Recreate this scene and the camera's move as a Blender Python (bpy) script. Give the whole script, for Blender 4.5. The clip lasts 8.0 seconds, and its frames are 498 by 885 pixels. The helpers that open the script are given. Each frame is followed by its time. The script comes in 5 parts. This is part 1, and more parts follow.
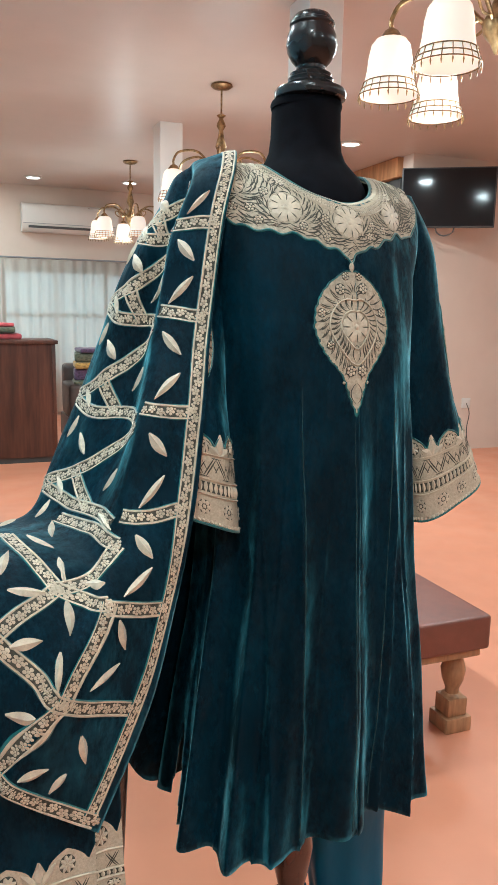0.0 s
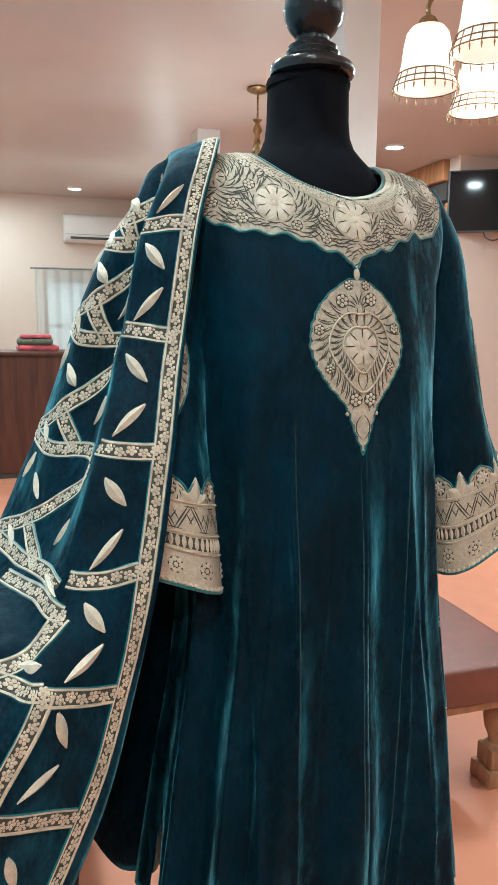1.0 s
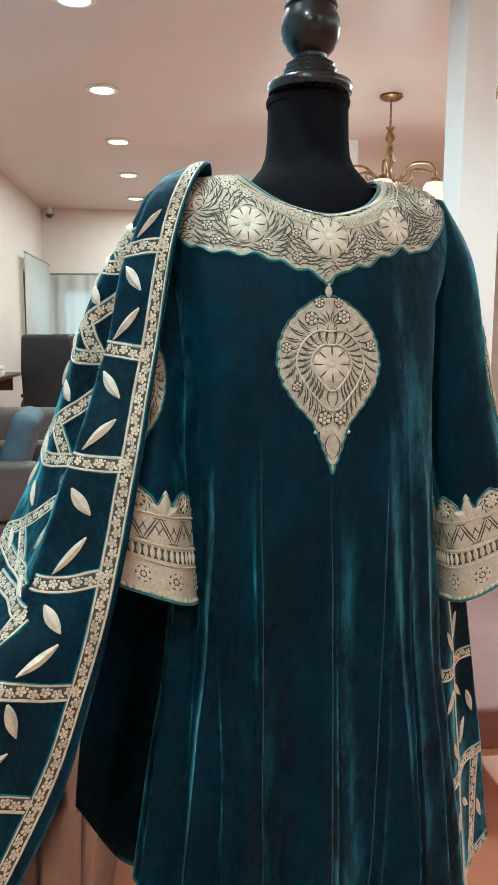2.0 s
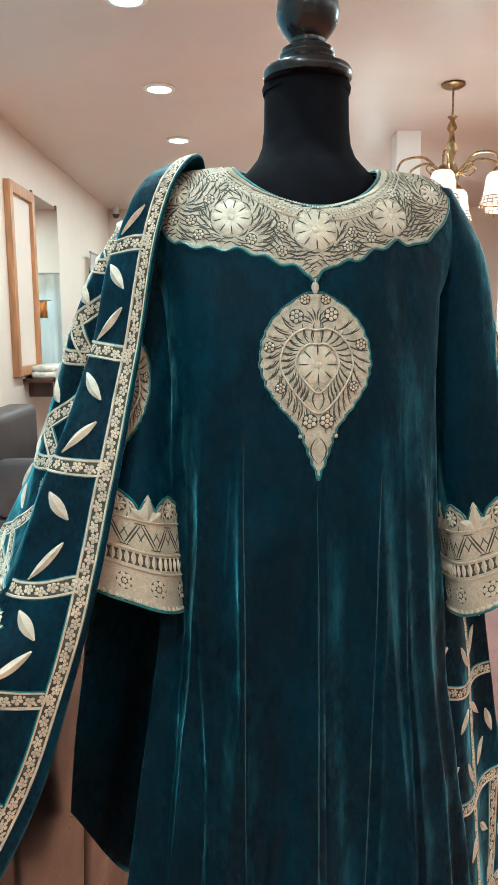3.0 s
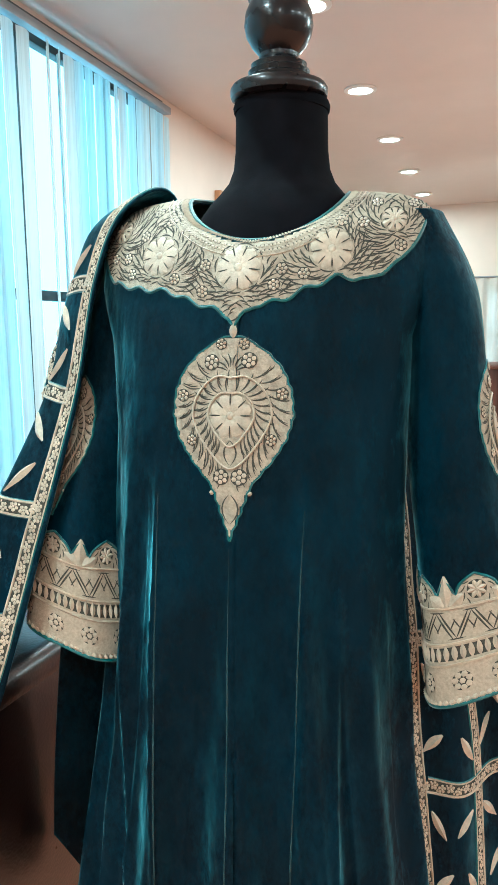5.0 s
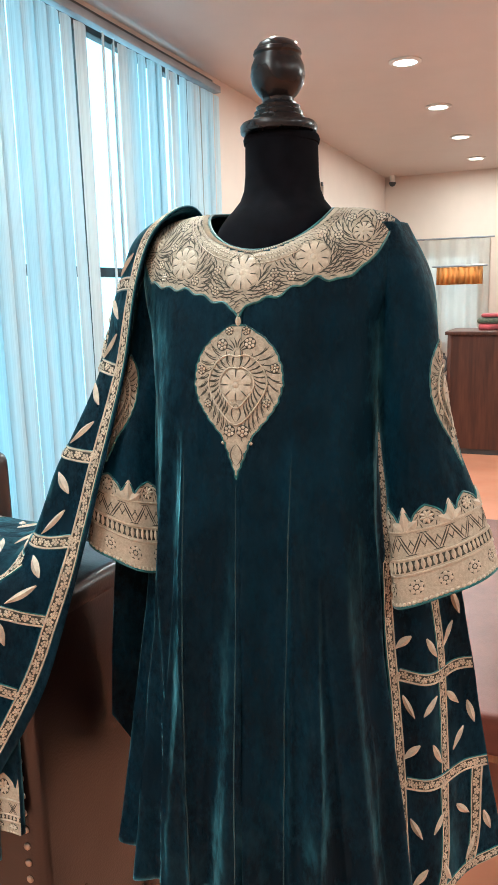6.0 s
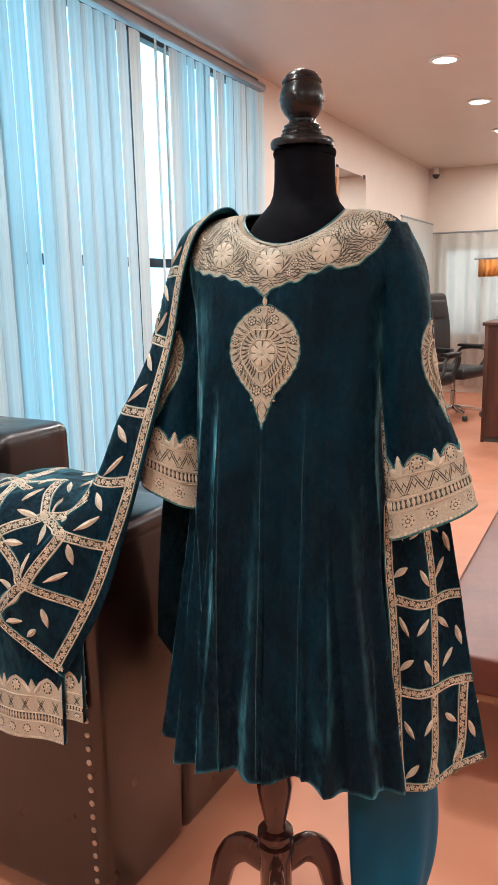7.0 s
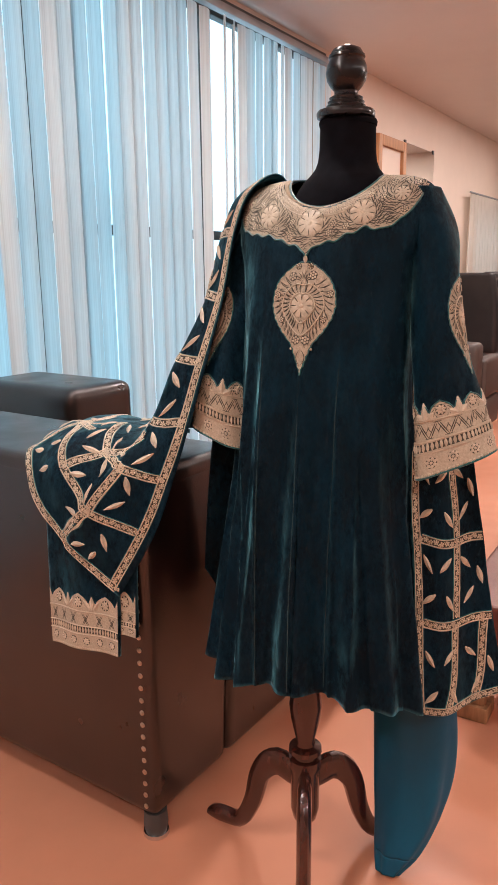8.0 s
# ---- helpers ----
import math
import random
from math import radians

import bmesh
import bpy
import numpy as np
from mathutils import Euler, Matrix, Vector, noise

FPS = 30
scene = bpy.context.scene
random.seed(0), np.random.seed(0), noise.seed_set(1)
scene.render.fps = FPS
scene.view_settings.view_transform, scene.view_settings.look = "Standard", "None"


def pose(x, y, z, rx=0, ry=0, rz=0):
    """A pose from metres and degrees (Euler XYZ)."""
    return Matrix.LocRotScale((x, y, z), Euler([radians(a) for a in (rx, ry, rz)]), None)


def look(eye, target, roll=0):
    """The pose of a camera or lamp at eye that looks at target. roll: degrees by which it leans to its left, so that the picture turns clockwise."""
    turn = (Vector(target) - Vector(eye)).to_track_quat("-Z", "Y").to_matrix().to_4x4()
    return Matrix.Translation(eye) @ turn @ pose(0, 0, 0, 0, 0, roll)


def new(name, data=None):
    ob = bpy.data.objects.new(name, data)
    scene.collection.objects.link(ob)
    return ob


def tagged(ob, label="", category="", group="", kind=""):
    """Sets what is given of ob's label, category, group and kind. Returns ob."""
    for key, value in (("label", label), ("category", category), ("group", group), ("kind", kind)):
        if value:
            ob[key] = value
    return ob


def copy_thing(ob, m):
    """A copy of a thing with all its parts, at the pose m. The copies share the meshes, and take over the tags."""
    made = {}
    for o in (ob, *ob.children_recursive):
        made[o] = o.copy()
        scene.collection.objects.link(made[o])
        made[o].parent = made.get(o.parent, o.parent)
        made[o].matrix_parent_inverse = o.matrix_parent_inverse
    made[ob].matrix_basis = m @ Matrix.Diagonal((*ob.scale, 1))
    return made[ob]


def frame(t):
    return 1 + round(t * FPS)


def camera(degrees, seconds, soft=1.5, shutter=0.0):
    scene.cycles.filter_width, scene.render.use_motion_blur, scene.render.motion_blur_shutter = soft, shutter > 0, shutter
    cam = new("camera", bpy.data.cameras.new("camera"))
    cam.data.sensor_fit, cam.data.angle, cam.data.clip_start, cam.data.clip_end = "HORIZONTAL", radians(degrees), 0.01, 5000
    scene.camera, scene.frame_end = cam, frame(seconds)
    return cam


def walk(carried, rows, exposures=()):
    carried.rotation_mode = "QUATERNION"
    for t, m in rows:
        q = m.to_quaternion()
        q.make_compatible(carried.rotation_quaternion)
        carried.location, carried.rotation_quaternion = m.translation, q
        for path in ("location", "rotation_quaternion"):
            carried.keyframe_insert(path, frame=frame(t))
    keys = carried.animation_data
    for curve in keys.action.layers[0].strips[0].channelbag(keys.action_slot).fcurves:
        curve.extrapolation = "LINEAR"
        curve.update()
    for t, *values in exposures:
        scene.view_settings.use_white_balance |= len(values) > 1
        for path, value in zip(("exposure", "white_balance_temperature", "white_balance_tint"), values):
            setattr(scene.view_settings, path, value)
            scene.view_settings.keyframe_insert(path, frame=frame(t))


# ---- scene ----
cam = camera(36.9, 8.0)
# seconds, eye, target, roll
PATH = [
    (0, (-0.017, 0.004, 1.297), (0.023, 1.975, 0.961), 1.1),
    (0.5, (0.022, 0.131, 1.308), (0.017, 2.103, 0.974), 0.7),
    (1, (0.062, 0.187, 1.309), (-0.028, 2.159, 0.993), 0.6),
    (1.5, (0.181, 0.203, 1.317), (-0.142, 2.155, 1.021), 0.4),
    (3, (0.364, 0.275, 1.323), (-0.325, 2.128, 1.02), -0.4),
    (3.5, (0.375, 0.414, 1.324), (-0.384, 2.243, 1.044), -0.6),
    (4, (0.411, 0.497, 1.322), (-0.484, 2.267, 1.065), -1.5),
    (4.5, (0.512, 0.519, 1.341), (-0.594, 2.166, 1.087), -0.7),
    (6, (0.839, 0.361, 1.399), (-0.514, 1.782, 1.012), -1.5),
    (6.5, (0.933, 0.256, 1.395), (-0.449, 1.644, 0.991), -1.4),
    (7, (1.031, 0.206, 1.389), (-0.4, 1.542, 0.983), -1.2),
    (7.5, (1.119, 0.173, 1.37), (-0.372, 1.436, 0.947), -0.6),
    (8, (1.172, 0.139, 1.351), (-0.362, 1.338, 0.896), -0.6),
]
walk(cam, [(t, look(eye, target, roll)) for t, eye, target, roll in PATH],
     [(0.0, 0.02, 4760, -13), (1.5, 0.12, 4600, -16), (3.0, 0.26, 4520, -21), (4.5, 0.56, 4260, -26), (6.0, 0.2, 5060, -9), (7.0, 0.05, 5350, 0), (8.0, -0.12, 5960, 13)])

# ---------------------------------------------------------------- light
ROOM = pose(0, 0, 0, 0, 0, 20.4)          # the room's axes: x along the end wall, y away into the room
SOFA = pose(0.012, -0.016, 0, 0, 0, 18)   # the sofa stands a little askew
FORM = pose(0.098, 1.17, 0, 0, 0, 26.7)  # the dress form's axes: x to its left arm, y to its back
HIGH = 2.79

world = bpy.data.worlds.new("sky")
scene.world = world
world.use_nodes = True
wn = world.node_tree.nodes
sky = wn.new("ShaderNodeTexSky")
sky.sky_type, sky.sun_disc = "NISHITA", False
sky.sun_elevation, sky.sun_rotation = radians(50), radians(200)
wn["Background"].inputs["Strength"].default_value = 0.12
world.node_tree.links.new(sky.outputs[0], wn["Background"].inputs["Color"])


def lamp(name, kind, m, watts, colour, size=0.1, size_y=None, radius=0.05):
    data = bpy.data.lights.new(name, kind)
    data.energy, data.color = watts, colour
    if kind == "AREA":
        data.shape = "RECTANGLE" if size_y else "DISK"
        data.size = size
        if size_y:
            data.size_y = size_y
    elif kind == "POINT":
        data.shadow_soft_size = radius
    ob = new(name, data)
    ob.matrix_world = m
    return ob


sun = bpy.data.lights.new("sun", "SUN")
sun.energy, sun.angle, sun.color = 2.0, radians(3), (1, 0.95, 0.88)
new("sun", sun).matrix_world = look((4, -6, 9), (0, 0, 0))
DAY = (0.60, 0.90, 1.0)
WARM = (1.0, 0.86, 0.74)
# daylight standing in the big window, between the glass and the blinds
lamp("window_light", "AREA", ROOM @ pose(-1.46, 2.1, 1.45, 0, -90, 0), 44, DAY, 2.55, 4.9)

# a row beside the window wall, one on the far side, two by the end wall
DOWNLIGHTS = [(-0.1, 3.73 + 1.275 * k) for k in range(5)] + [(3.28, 6.07), (0.9, 9.1), (1.97, 8.95)]
# unseen, added to brighten: window row and far row carried nearer, one behind camera
DOWNLIGHTS += [(-0.1, 2.455 - 1.275 * k) for k in range(4)] + [(3.28, 4.8 - 1.275 * k) for k in range(5)] + [(1.6, -1.4)]
for x, y in DOWNLIGHTS[:6] + DOWNLIGHTS[8:]:
    lamp("downlight_glow", "AREA", ROOM @ pose(x, y, HIGH - 0.022), 22, WARM, 0.13)

# ---------------------------------------------------------------- materials


class Mat:
    def __init__(self, name, colour, rough=0.6, metal=0.0, **kw):
        self.m = bpy.data.materials.new(name)
        self.m.use_nodes = True
        self.n, self.l = self.m.node_tree.nodes, self.m.node_tree.links
        self.b = self.n["Principled BSDF"]
        self.put("Base Color", (*colour, 1))
        self.put("Roughness", rough)
        self.put("Metallic", metal)
        for k, v in kw.items():
            self.put(k.replace("_", " "), v)
        self.c = self.n.new("ShaderNodeTexCoord")
        self.colour = colour

    def put(self, k, v):
        self.b.inputs[k].default_value = v

    def noise(self, scale, detail=4, stretch=(1, 1, 1), kind="noise"):
        mp = self.n.new("ShaderNodeMapping")
        mp.inputs["Scale"].default_value = stretch
        self.l.new(self.c.outputs["Object"], mp.inputs[0])
        if kind == "noise":
            t = self.n.new("ShaderNodeTexNoise")
            t.inputs["Detail"].default_value = detail
            t.inputs["Roughness"].default_value = 0.5 if detail < 6 else 0.68
        elif kind == "wave":
            t = self.n.new("ShaderNodeTexWave")
            t.inputs["Distortion"].default_value = 2
        else:
            t = self.n.new("ShaderNodeTexVoronoi")
        t.inputs["Scale"].default_value = scale
        self.l.new(mp.outputs[0], t.inputs["Vector"])
        return t.outputs[1] if kind == "wave" else t.outputs[0]

    def ramp(self, fac, lo, hi, a=0.3, b=0.7):
        r = self.n.new("ShaderNodeValToRGB")
        r.color_ramp.elements[0].position, r.color_ramp.elements[1].position = a, b
        r.color_ramp.elements[0].color, r.color_ramp.elements[1].color = (*lo, 1), (*hi, 1)
        self.l.new(fac, r.inputs[0])
        return r.outputs[0]

    def vary(self, scale, amount=0.15, stretch=(1, 1, 1), scale2=None, lo=None, hi=None):
        c = self.colour
        lo = lo or tuple(v * (1 - amount) for v in c)
        hi = hi or tuple(min(1, v * (1 + amount)) for v in c)
        out = self.ramp(self.noise(scale, 5, stretch), lo, hi)
        if scale2:
            mix = self.n.new("ShaderNodeMixRGB")
            mix.blend_type, mix.inputs[0].default_value = "MULTIPLY", 0.7
            self.l.new(out, mix.inputs[1])
            self.l.new(self.ramp(self.noise(scale2, 3, stretch), (1 - amount,) * 3, (1, 1, 1)), mix.inputs[2])
            out = mix.outputs[0]
        self.l.new(out, self.b.inputs["Base Color"])
        return self

    def bump(self, scale, strength=0.2, dist=0.002, stretch=(1, 1, 1), kind="noise"):
        bp = self.n.new("ShaderNodeBump")
        bp.inputs["Strength"].default_value, bp.inputs["Distance"].default_value = strength, dist
        self.l.new(self.noise(scale, 4, stretch, kind), bp.inputs["Height"])
        self.l.new(bp.outputs[0], self.b.inputs["Normal"])
        return self

    def rough(self, scale, lo, hi, stretch=(1, 1, 1)):
        self.l.new(self.ramp(self.noise(scale, 4, stretch), (lo,) * 3, (hi,) * 3), self.b.inputs["Roughness"])
        return self


def velvet(name, colour, tint, nap):
    """Pile cloth: a dark ground under a nap that catches light at its edges, brushed this way and that."""
    m = Mat(name, colour, 0.7, Sheen_Weight=1.0, Sheen_Roughness=0.24, Sheen_Tint=(*tint, 1), Specular_IOR_Level=0.12)
    pile = m.noise(8, 8, (1.2, 1.2, 0.6))
    m.l.new(m.ramp(pile, (0.2,) * 3, (0.9,) * 3, 0.44, 0.68), m.b.inputs["Sheen Weight"])
    # base colour lightened in patches, in place of sheen on brushed pile
    m.l.new(m.ramp(pile, tuple(v * 0.8 for v in colour), tuple(v * 2.1 for v in colour), 0.44, 0.76), m.b.inputs["Base Color"])
    m.bump(22, 0.6, 0.010, (1.2, 1.2, 0.6))
    edge = m.n.new("ShaderNodeBsdfSheen")
    edge.distribution = "ASHIKHMIN"
    edge.inputs["Roughness"].default_value = 0.32
    m.l.new(m.ramp(m.noise(11, 8, (1.2, 1.2, 0.6)), tuple(v * 0.07 for v in nap), tuple(v * 2.1 for v in nap), 0.44, 0.70), edge.inputs["Color"])
    m.l.new(m.b.inputs["Normal"].links[0].from_socket, edge.inputs["Normal"])
    both = m.n.new("ShaderNodeAddShader")
    m.l.new(m.b.outputs[0], both.inputs[0])
    m.l.new(edge.outputs[0], both.inputs[1])
    m.l.new(both.outputs[0], m.n["Material Output"].inputs["Surface"])
    return m


VELVET = velvet("teal_velvet", (0.0007, 0.0112, 0.0212), (0.36, 0.74, 0.88), (0.072, 0.225, 0.280))
SATIN = Mat("teal_satin", (0.0, 0.090, 0.175), 0.45, Specular_IOR_Level=0.3).vary(6, 0.3, (1, 1, .4)).bump(9, 0.5, 0.012, (1, 1, 0.5))
THREAD = Mat("beige_thread", (0.56, 0.47, 0.34), 0.5, Sheen_Weight=0.3).vary(60, 0.22, (1, 1, 1), 340).bump(900, 0.5, 0.0008)
THREAD_PALE = Mat("pale_thread", (0.57, 0.49, 0.365), 0.42, Sheen_Weight=0.3).vary(70, 0.2, (1, 1, 1), 320).bump(800, 0.5, 0.0008)
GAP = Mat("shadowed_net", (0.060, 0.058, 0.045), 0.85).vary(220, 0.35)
NET = Mat("stitched_net", (0.47, 0.405, 0.30), 0.65).vary(160, 0.24, (1, 1, 1), 420).bump(420, 0.7, 0.0014)
GROUND = Mat("stitched_ground", (0.50, 0.43, 0.32), 0.6).vary(300, 0.16, (1, 1, 1), 90).bump(700, 0.6, 0.0008)
PIPING = Mat("teal_piping", (0.002, 0.11, 0.115), 0.5, Sheen_Weight=0.5).vary(120, 0.3)
SEAM = Mat("lit_ridge_velvet", (0.006, 0.034, 0.042), 0.7, Sheen_Weight=0.4, Sheen_Tint=(0.4, 0.8, 0.9, 1)).vary(90, 0.4, (1, 1, 0.3))
LINING = Mat("grey_green_lining", (0.10, 0.13, 0.11), 0.8).vary(40, 0.2)
BLACK_CLOTH = Mat("black_jersey", (0.0045, 0.0045, 0.0065), 0.95, Specular_IOR_Level=0.08).vary(50, 0.3).bump(600, 0.25, 0.0006)
LACQUER = Mat("black_lacquer", (0.010, 0.009, 0.010), 0.26, Specular_IOR_Level=0.3, Coat_Weight=0.2, Coat_Roughness=0.1).rough(18, 0.2, 0.34).bump(30, 0.05, 0.002)
MAHOGANY = Mat("mahogany", (0.045, 0.012, 0.008), 0.25, Coat_Weight=0.6, Coat_Roughness=0.12).vary(12, 0.5, (6, 6, 0.7))
LEATHER = Mat("brown_leather", (0.014, 0.0066, 0.0048), 0.34, Specular_IOR_Level=0.75, Coat_Weight=0.25, Coat_Roughness=0.25).vary(3, 0.3, (1, 1, 1), 30).bump(220, 0.2, 0.0012, (1, 1, 1), "voronoi").rough(7, 0.26, 0.42)
BENCH_LEATHER = Mat("tan_leather", (0.17, 0.058, 0.040), 0.4).vary(4, 0.2, (1, 1, 1), 40).bump(260, 0.2, 0.0012, (1, 1, 1), "voronoi")
PINE = Mat("turned_pine", (0.36, 0.20, 0.10), 0.45).vary(14, 0.3, (4, 4, 0.6)).bump(40, 0.1, 0.001, (5, 5, 0.5))
NICKEL = Mat("nail_nickel", (0.62, 0.55, 0.46), 0.28, 1.0).vary(60, 0.2)
FLOOR = Mat("salmon_floor", (0.62, 0.265, 0.155), 0.36, Specular_IOR_Level=0.35).vary(1.2, 0.07, (1, 1, 1), 9).bump(60, 0.06, 0.002).rough(3, 0.32, 0.5)
PAINT = Mat("cream_paint", (0.72, 0.60, 0.51), 0.7).vary(0.8, 0.04, (1, 1, 1), 7).bump(120, 0.08, 0.001)
PILLAR = Mat("white_paint", (0.82, 0.79, 0.75), 0.6).vary(0.9, 0.04, (1, 1, 1), 8).bump(120, 0.08, 0.001)
CEIL = Mat("ceiling_paint", (0.66, 0.56, 0.50), 0.42).vary(0.7, 0.04, (1, 1, 1), 6).bump(50, 0.05, 0.002)
WALNUT = Mat("walnut_laminate", (0.085, 0.030, 0.017), 0.4).vary(5, 0.45, (3, 3, 0.25), 22).bump(30, 0.06, 0.001, (4, 4, .4))
OAK = Mat("oak_trim", (0.42, 0.20, 0.085), 0.5).vary(9, 0.3, (3, 3, 0.4))
WHITE = Mat("white_plastic", (0.78, 0.75, 0.70), 0.35).vary(3, 0.05)
GREY = Mat("dark_grey_plastic", (0.06, 0.06, 0.06), 0.5).vary(8, 0.2)
ALU = Mat("grey_aluminium", (0.30, 0.31, 0.33), 0.45, 0.6).vary(6, 0.15)
BRASS = Mat("antique_brass", (0.30, 0.20, 0.10), 0.38, 1.0).vary(40, 0.5).bump(120, 0.3, 0.001)
SCREEN = Mat("dark_screen", (0.012, 0.011, 0.012), 0.09, Specular_IOR_Level=0.2)
CHROME = Mat("chrome", (0.7, 0.7, 0.7), 0.15, 1.0).vary(30, 0.1)
MIRROR = Mat("mirror_glass", (0.86, 0.88, 0.87), 0.02, 1.0)
BLACK_LEATHER = Mat("black_leather", (0.022, 0.020, 0.021), 0.45).vary(6, 0.3).bump(200, 0.25, 0.001, (1, 1, 1), "voronoi")
GREY_LEATHER = Mat("taupe_leather", (0.085, 0.065, 0.058), 0.5).vary(5, 0.2).bump(200, 0.25, 0.001, (1, 1, 1), "voronoi")
SLATE = Mat("slate_blue_cloth", (0.07, 0.10, 0.125), 0.8).vary(8, 0.2).bump(300, 0.3, 0.001)


def glow(name, colour, strength):
    m = Mat(name, colour, 0.6)
    m.put("Emission Color", (*colour, 1))
    m.put("Emission Strength", strength)
    return m


LED = glow("lit_diffuser", (1.0, 0.90, 0.76), 6.0)
SHADE = glow("lit_frosted_glass", (1.0, 0.80, 0.64), 0.44)
DAYLIGHT_END = glow("bright_yard", (1.0, 0.97, 0.93), 0.85)
DAYLIGHT = glow("bright_outdoors", (0.76, 0.94, 1.0), 0.52)


def cloth_through(name, colour, through_share, alpha=1.0):
    """Cloth that lets part of the daylight through."""
    m = Mat(name, colour, 0.8).vary(30, 0.05, (3, 3, 0.2))
    t = m.n.new("ShaderNodeBsdfTranslucent")
    t.inputs["Color"].default_value = (*colour, 1)
    mix = m.n.new("ShaderNodeMixShader")
    mix.inputs[0].default_value = through_share
    m.l.new(m.b.outputs[0], mix.inputs[1])
    m.l.new(t.outputs[0], mix.inputs[2])
    out = m.n["Material Output"]
    if alpha < 1:
        clear = m.n.new("ShaderNodeBsdfTransparent")
        mix2 = m.n.new("ShaderNodeMixShader")
        mix2.inputs[0].default_value = alpha
        m.l.new(clear.outputs[0], mix2.inputs[1])
        m.l.new(mix.outputs[0], mix2.inputs[2])
        mix = mix2
    m.l.new(mix.outputs[0], out.inputs["Surface"])
    return m


SLAT = cloth_through("blind_fabric", (0.64, 0.71, 0.73), 0.36)
SLAT.vary(150, 0.16, (0.2, 1, 0.004))
SHEER = cloth_through("sheer_curtain", (0.80, 0.76, 0.70), 0.5, 0.7)
GLASS = Mat("window_glass", (0.9, 0.95, 0.95), 0.02, Transmission_Weight=1.0, IOR=1.1)

# ---------------------------------------------------------------- mesh tools


def mesh_of(name, bm, material, smooth=True, angle=40):
    me = bpy.data.meshes.new(name)
    bm.normal_update()
    bm.to_mesh(me)
    bm.free()
    mats = material if isinstance(material, (list, tuple)) else [material]
    for m in mats:
        me.materials.append(m.m)
    if smooth:
        me.shade_smooth()
        me.set_sharp_from_angle(angle=radians(angle))
    return me


def part(name, bm, material, parent=None, label="", smooth=True, angle=40):
    ob = new(name, mesh_of(name, bm, material, smooth, angle))
    if parent is not None:
        ob.parent = parent
    if label:
        tagged(ob, label)
    return ob


def thing(name, m, label, category, group="", kind=""):
    ob = new(name)
    ob.empty_display_size = 0.1
    ob.matrix_world = m
    return tagged(ob, label, category, group, kind)


def structure(name, bm, material, label, m=ROOM, category="", smooth=False):
    ob = part(name, bm, material, None, "", smooth)
    ob.matrix_world = m
    return tagged(ob, label, category or name.split("_")[0], "", "structure")


def box(bm, x0, x1, y0, y1, z0, z1, bevel=0.0, seg=2, mi=0):
    r = bmesh.ops.create_cube(bm, size=1, matrix=Matrix.Translation(((x0 + x1) / 2, (y0 + y1) / 2, (z0 + z1) / 2)) @ Matrix.Diagonal((x1 - x0, y1 - y0, z1 - z0, 1)))
    vs = r["verts"]
    fs = {f for v in vs for f in v.link_faces}
    for f in fs:
        f.material_index = mi
    if bevel:
        bmesh.ops.bevel(bm, geom=list({e for v in vs for e in v.link_edges}), offset=bevel, segments=seg, affect="EDGES", profile=0.6)
    return bm


def boxed(*a, **k):
    return box(bmesh.new(), *a, **k)


def lathe(profile, n=24, at=(0, 0), bm=None, sx=1.0, sy=1.0, mi=0, lean=(0, 0), z0=0.0):
    """A turned form from (radius, height) pairs."""
    bm = bm or bmesh.new()
    rings = []
    for r, z in profile:
        ox, oy = at[0] + lean[0] * (z - z0), at[1] + lean[1] * (z - z0)
        rings.append([bm.verts.new((ox + sx * r * math.cos(2 * math.pi * i / n), oy + sy * r * math.sin(2 * math.pi * i / n), z)) for i in range(n)])
    for a, b in zip(rings, rings[1:]):
        for i in range(n):
            f = bm.faces.new((a[i], a[(i + 1) % n], b[(i + 1) % n], b[i]))
            f.material_index = mi
    for ring in (rings[0][::-1], rings[-1]):
        bm.faces.new(ring).material_index = mi
    return bm


def tube(pts, radius, n=8, bm=None, closed=False, flat=1.0, mi=0):
    """A round cord along points; radius may be a list."""
    bm = bm or bmesh.new()
    pts = [Vector(p) for p in pts]
    k = len(pts)
    rings = []
    side = None
    for i, p in enumerate(pts):
        a, b = pts[(i - 1) % k if closed else max(i - 1, 0)], pts[(i + 1) % k if closed else min(i + 1, k - 1)]
        t = (b - a).normalized()
        if side is None:
            side = t.cross(Vector((0.13, 0.21, 0.97)))
            if side.length < 0.05:
                side = t.cross(Vector((1, 0, 0)))
        side = (side - t * side.dot(t)).normalized()
        up = t.cross(side)
        r = radius[i] if isinstance(radius, (list, tuple)) else radius
        rings.append([bm.verts.new(p + side * r * math.cos(2 * math.pi * j / n) + up * r * flat * math.sin(2 * math.pi * j / n)) for j in range(n)])
    for i in range(k if closed else k - 1):
        a, b = rings[i], rings[(i + 1) % k]
        for j in range(n):
            f = bm.faces.new((a[j], a[(j + 1) % n], b[(j + 1) % n], b[j]))
            f.material_index = mi
    if not closed:
        bm.faces.new(rings[0][::-1]).material_index = mi
        bm.faces.new(rings[-1]).material_index = mi
    return bm


def spline(pts, n):
    """A smooth curve of n+1 points through pts (Catmull-Rom)."""
    p = np.array(pts, float)
    q = np.vstack([2 * p[0] - p[1], p, 2 * p[-1] - p[-2]])
    out = []
    for x in np.linspace(0, len(p) - 1, n + 1):
        i = min(int(x), len(p) - 2)
        t = x - i
        a, b, c, d = q[i:i + 4]
        out.append(0.5 * (2 * b + (c - a) * t + (2 * a - 5 * b + 4 * c - d) * t * t + (3 * b - a - 3 * c + d) * t ** 3))
    return np.array(out)


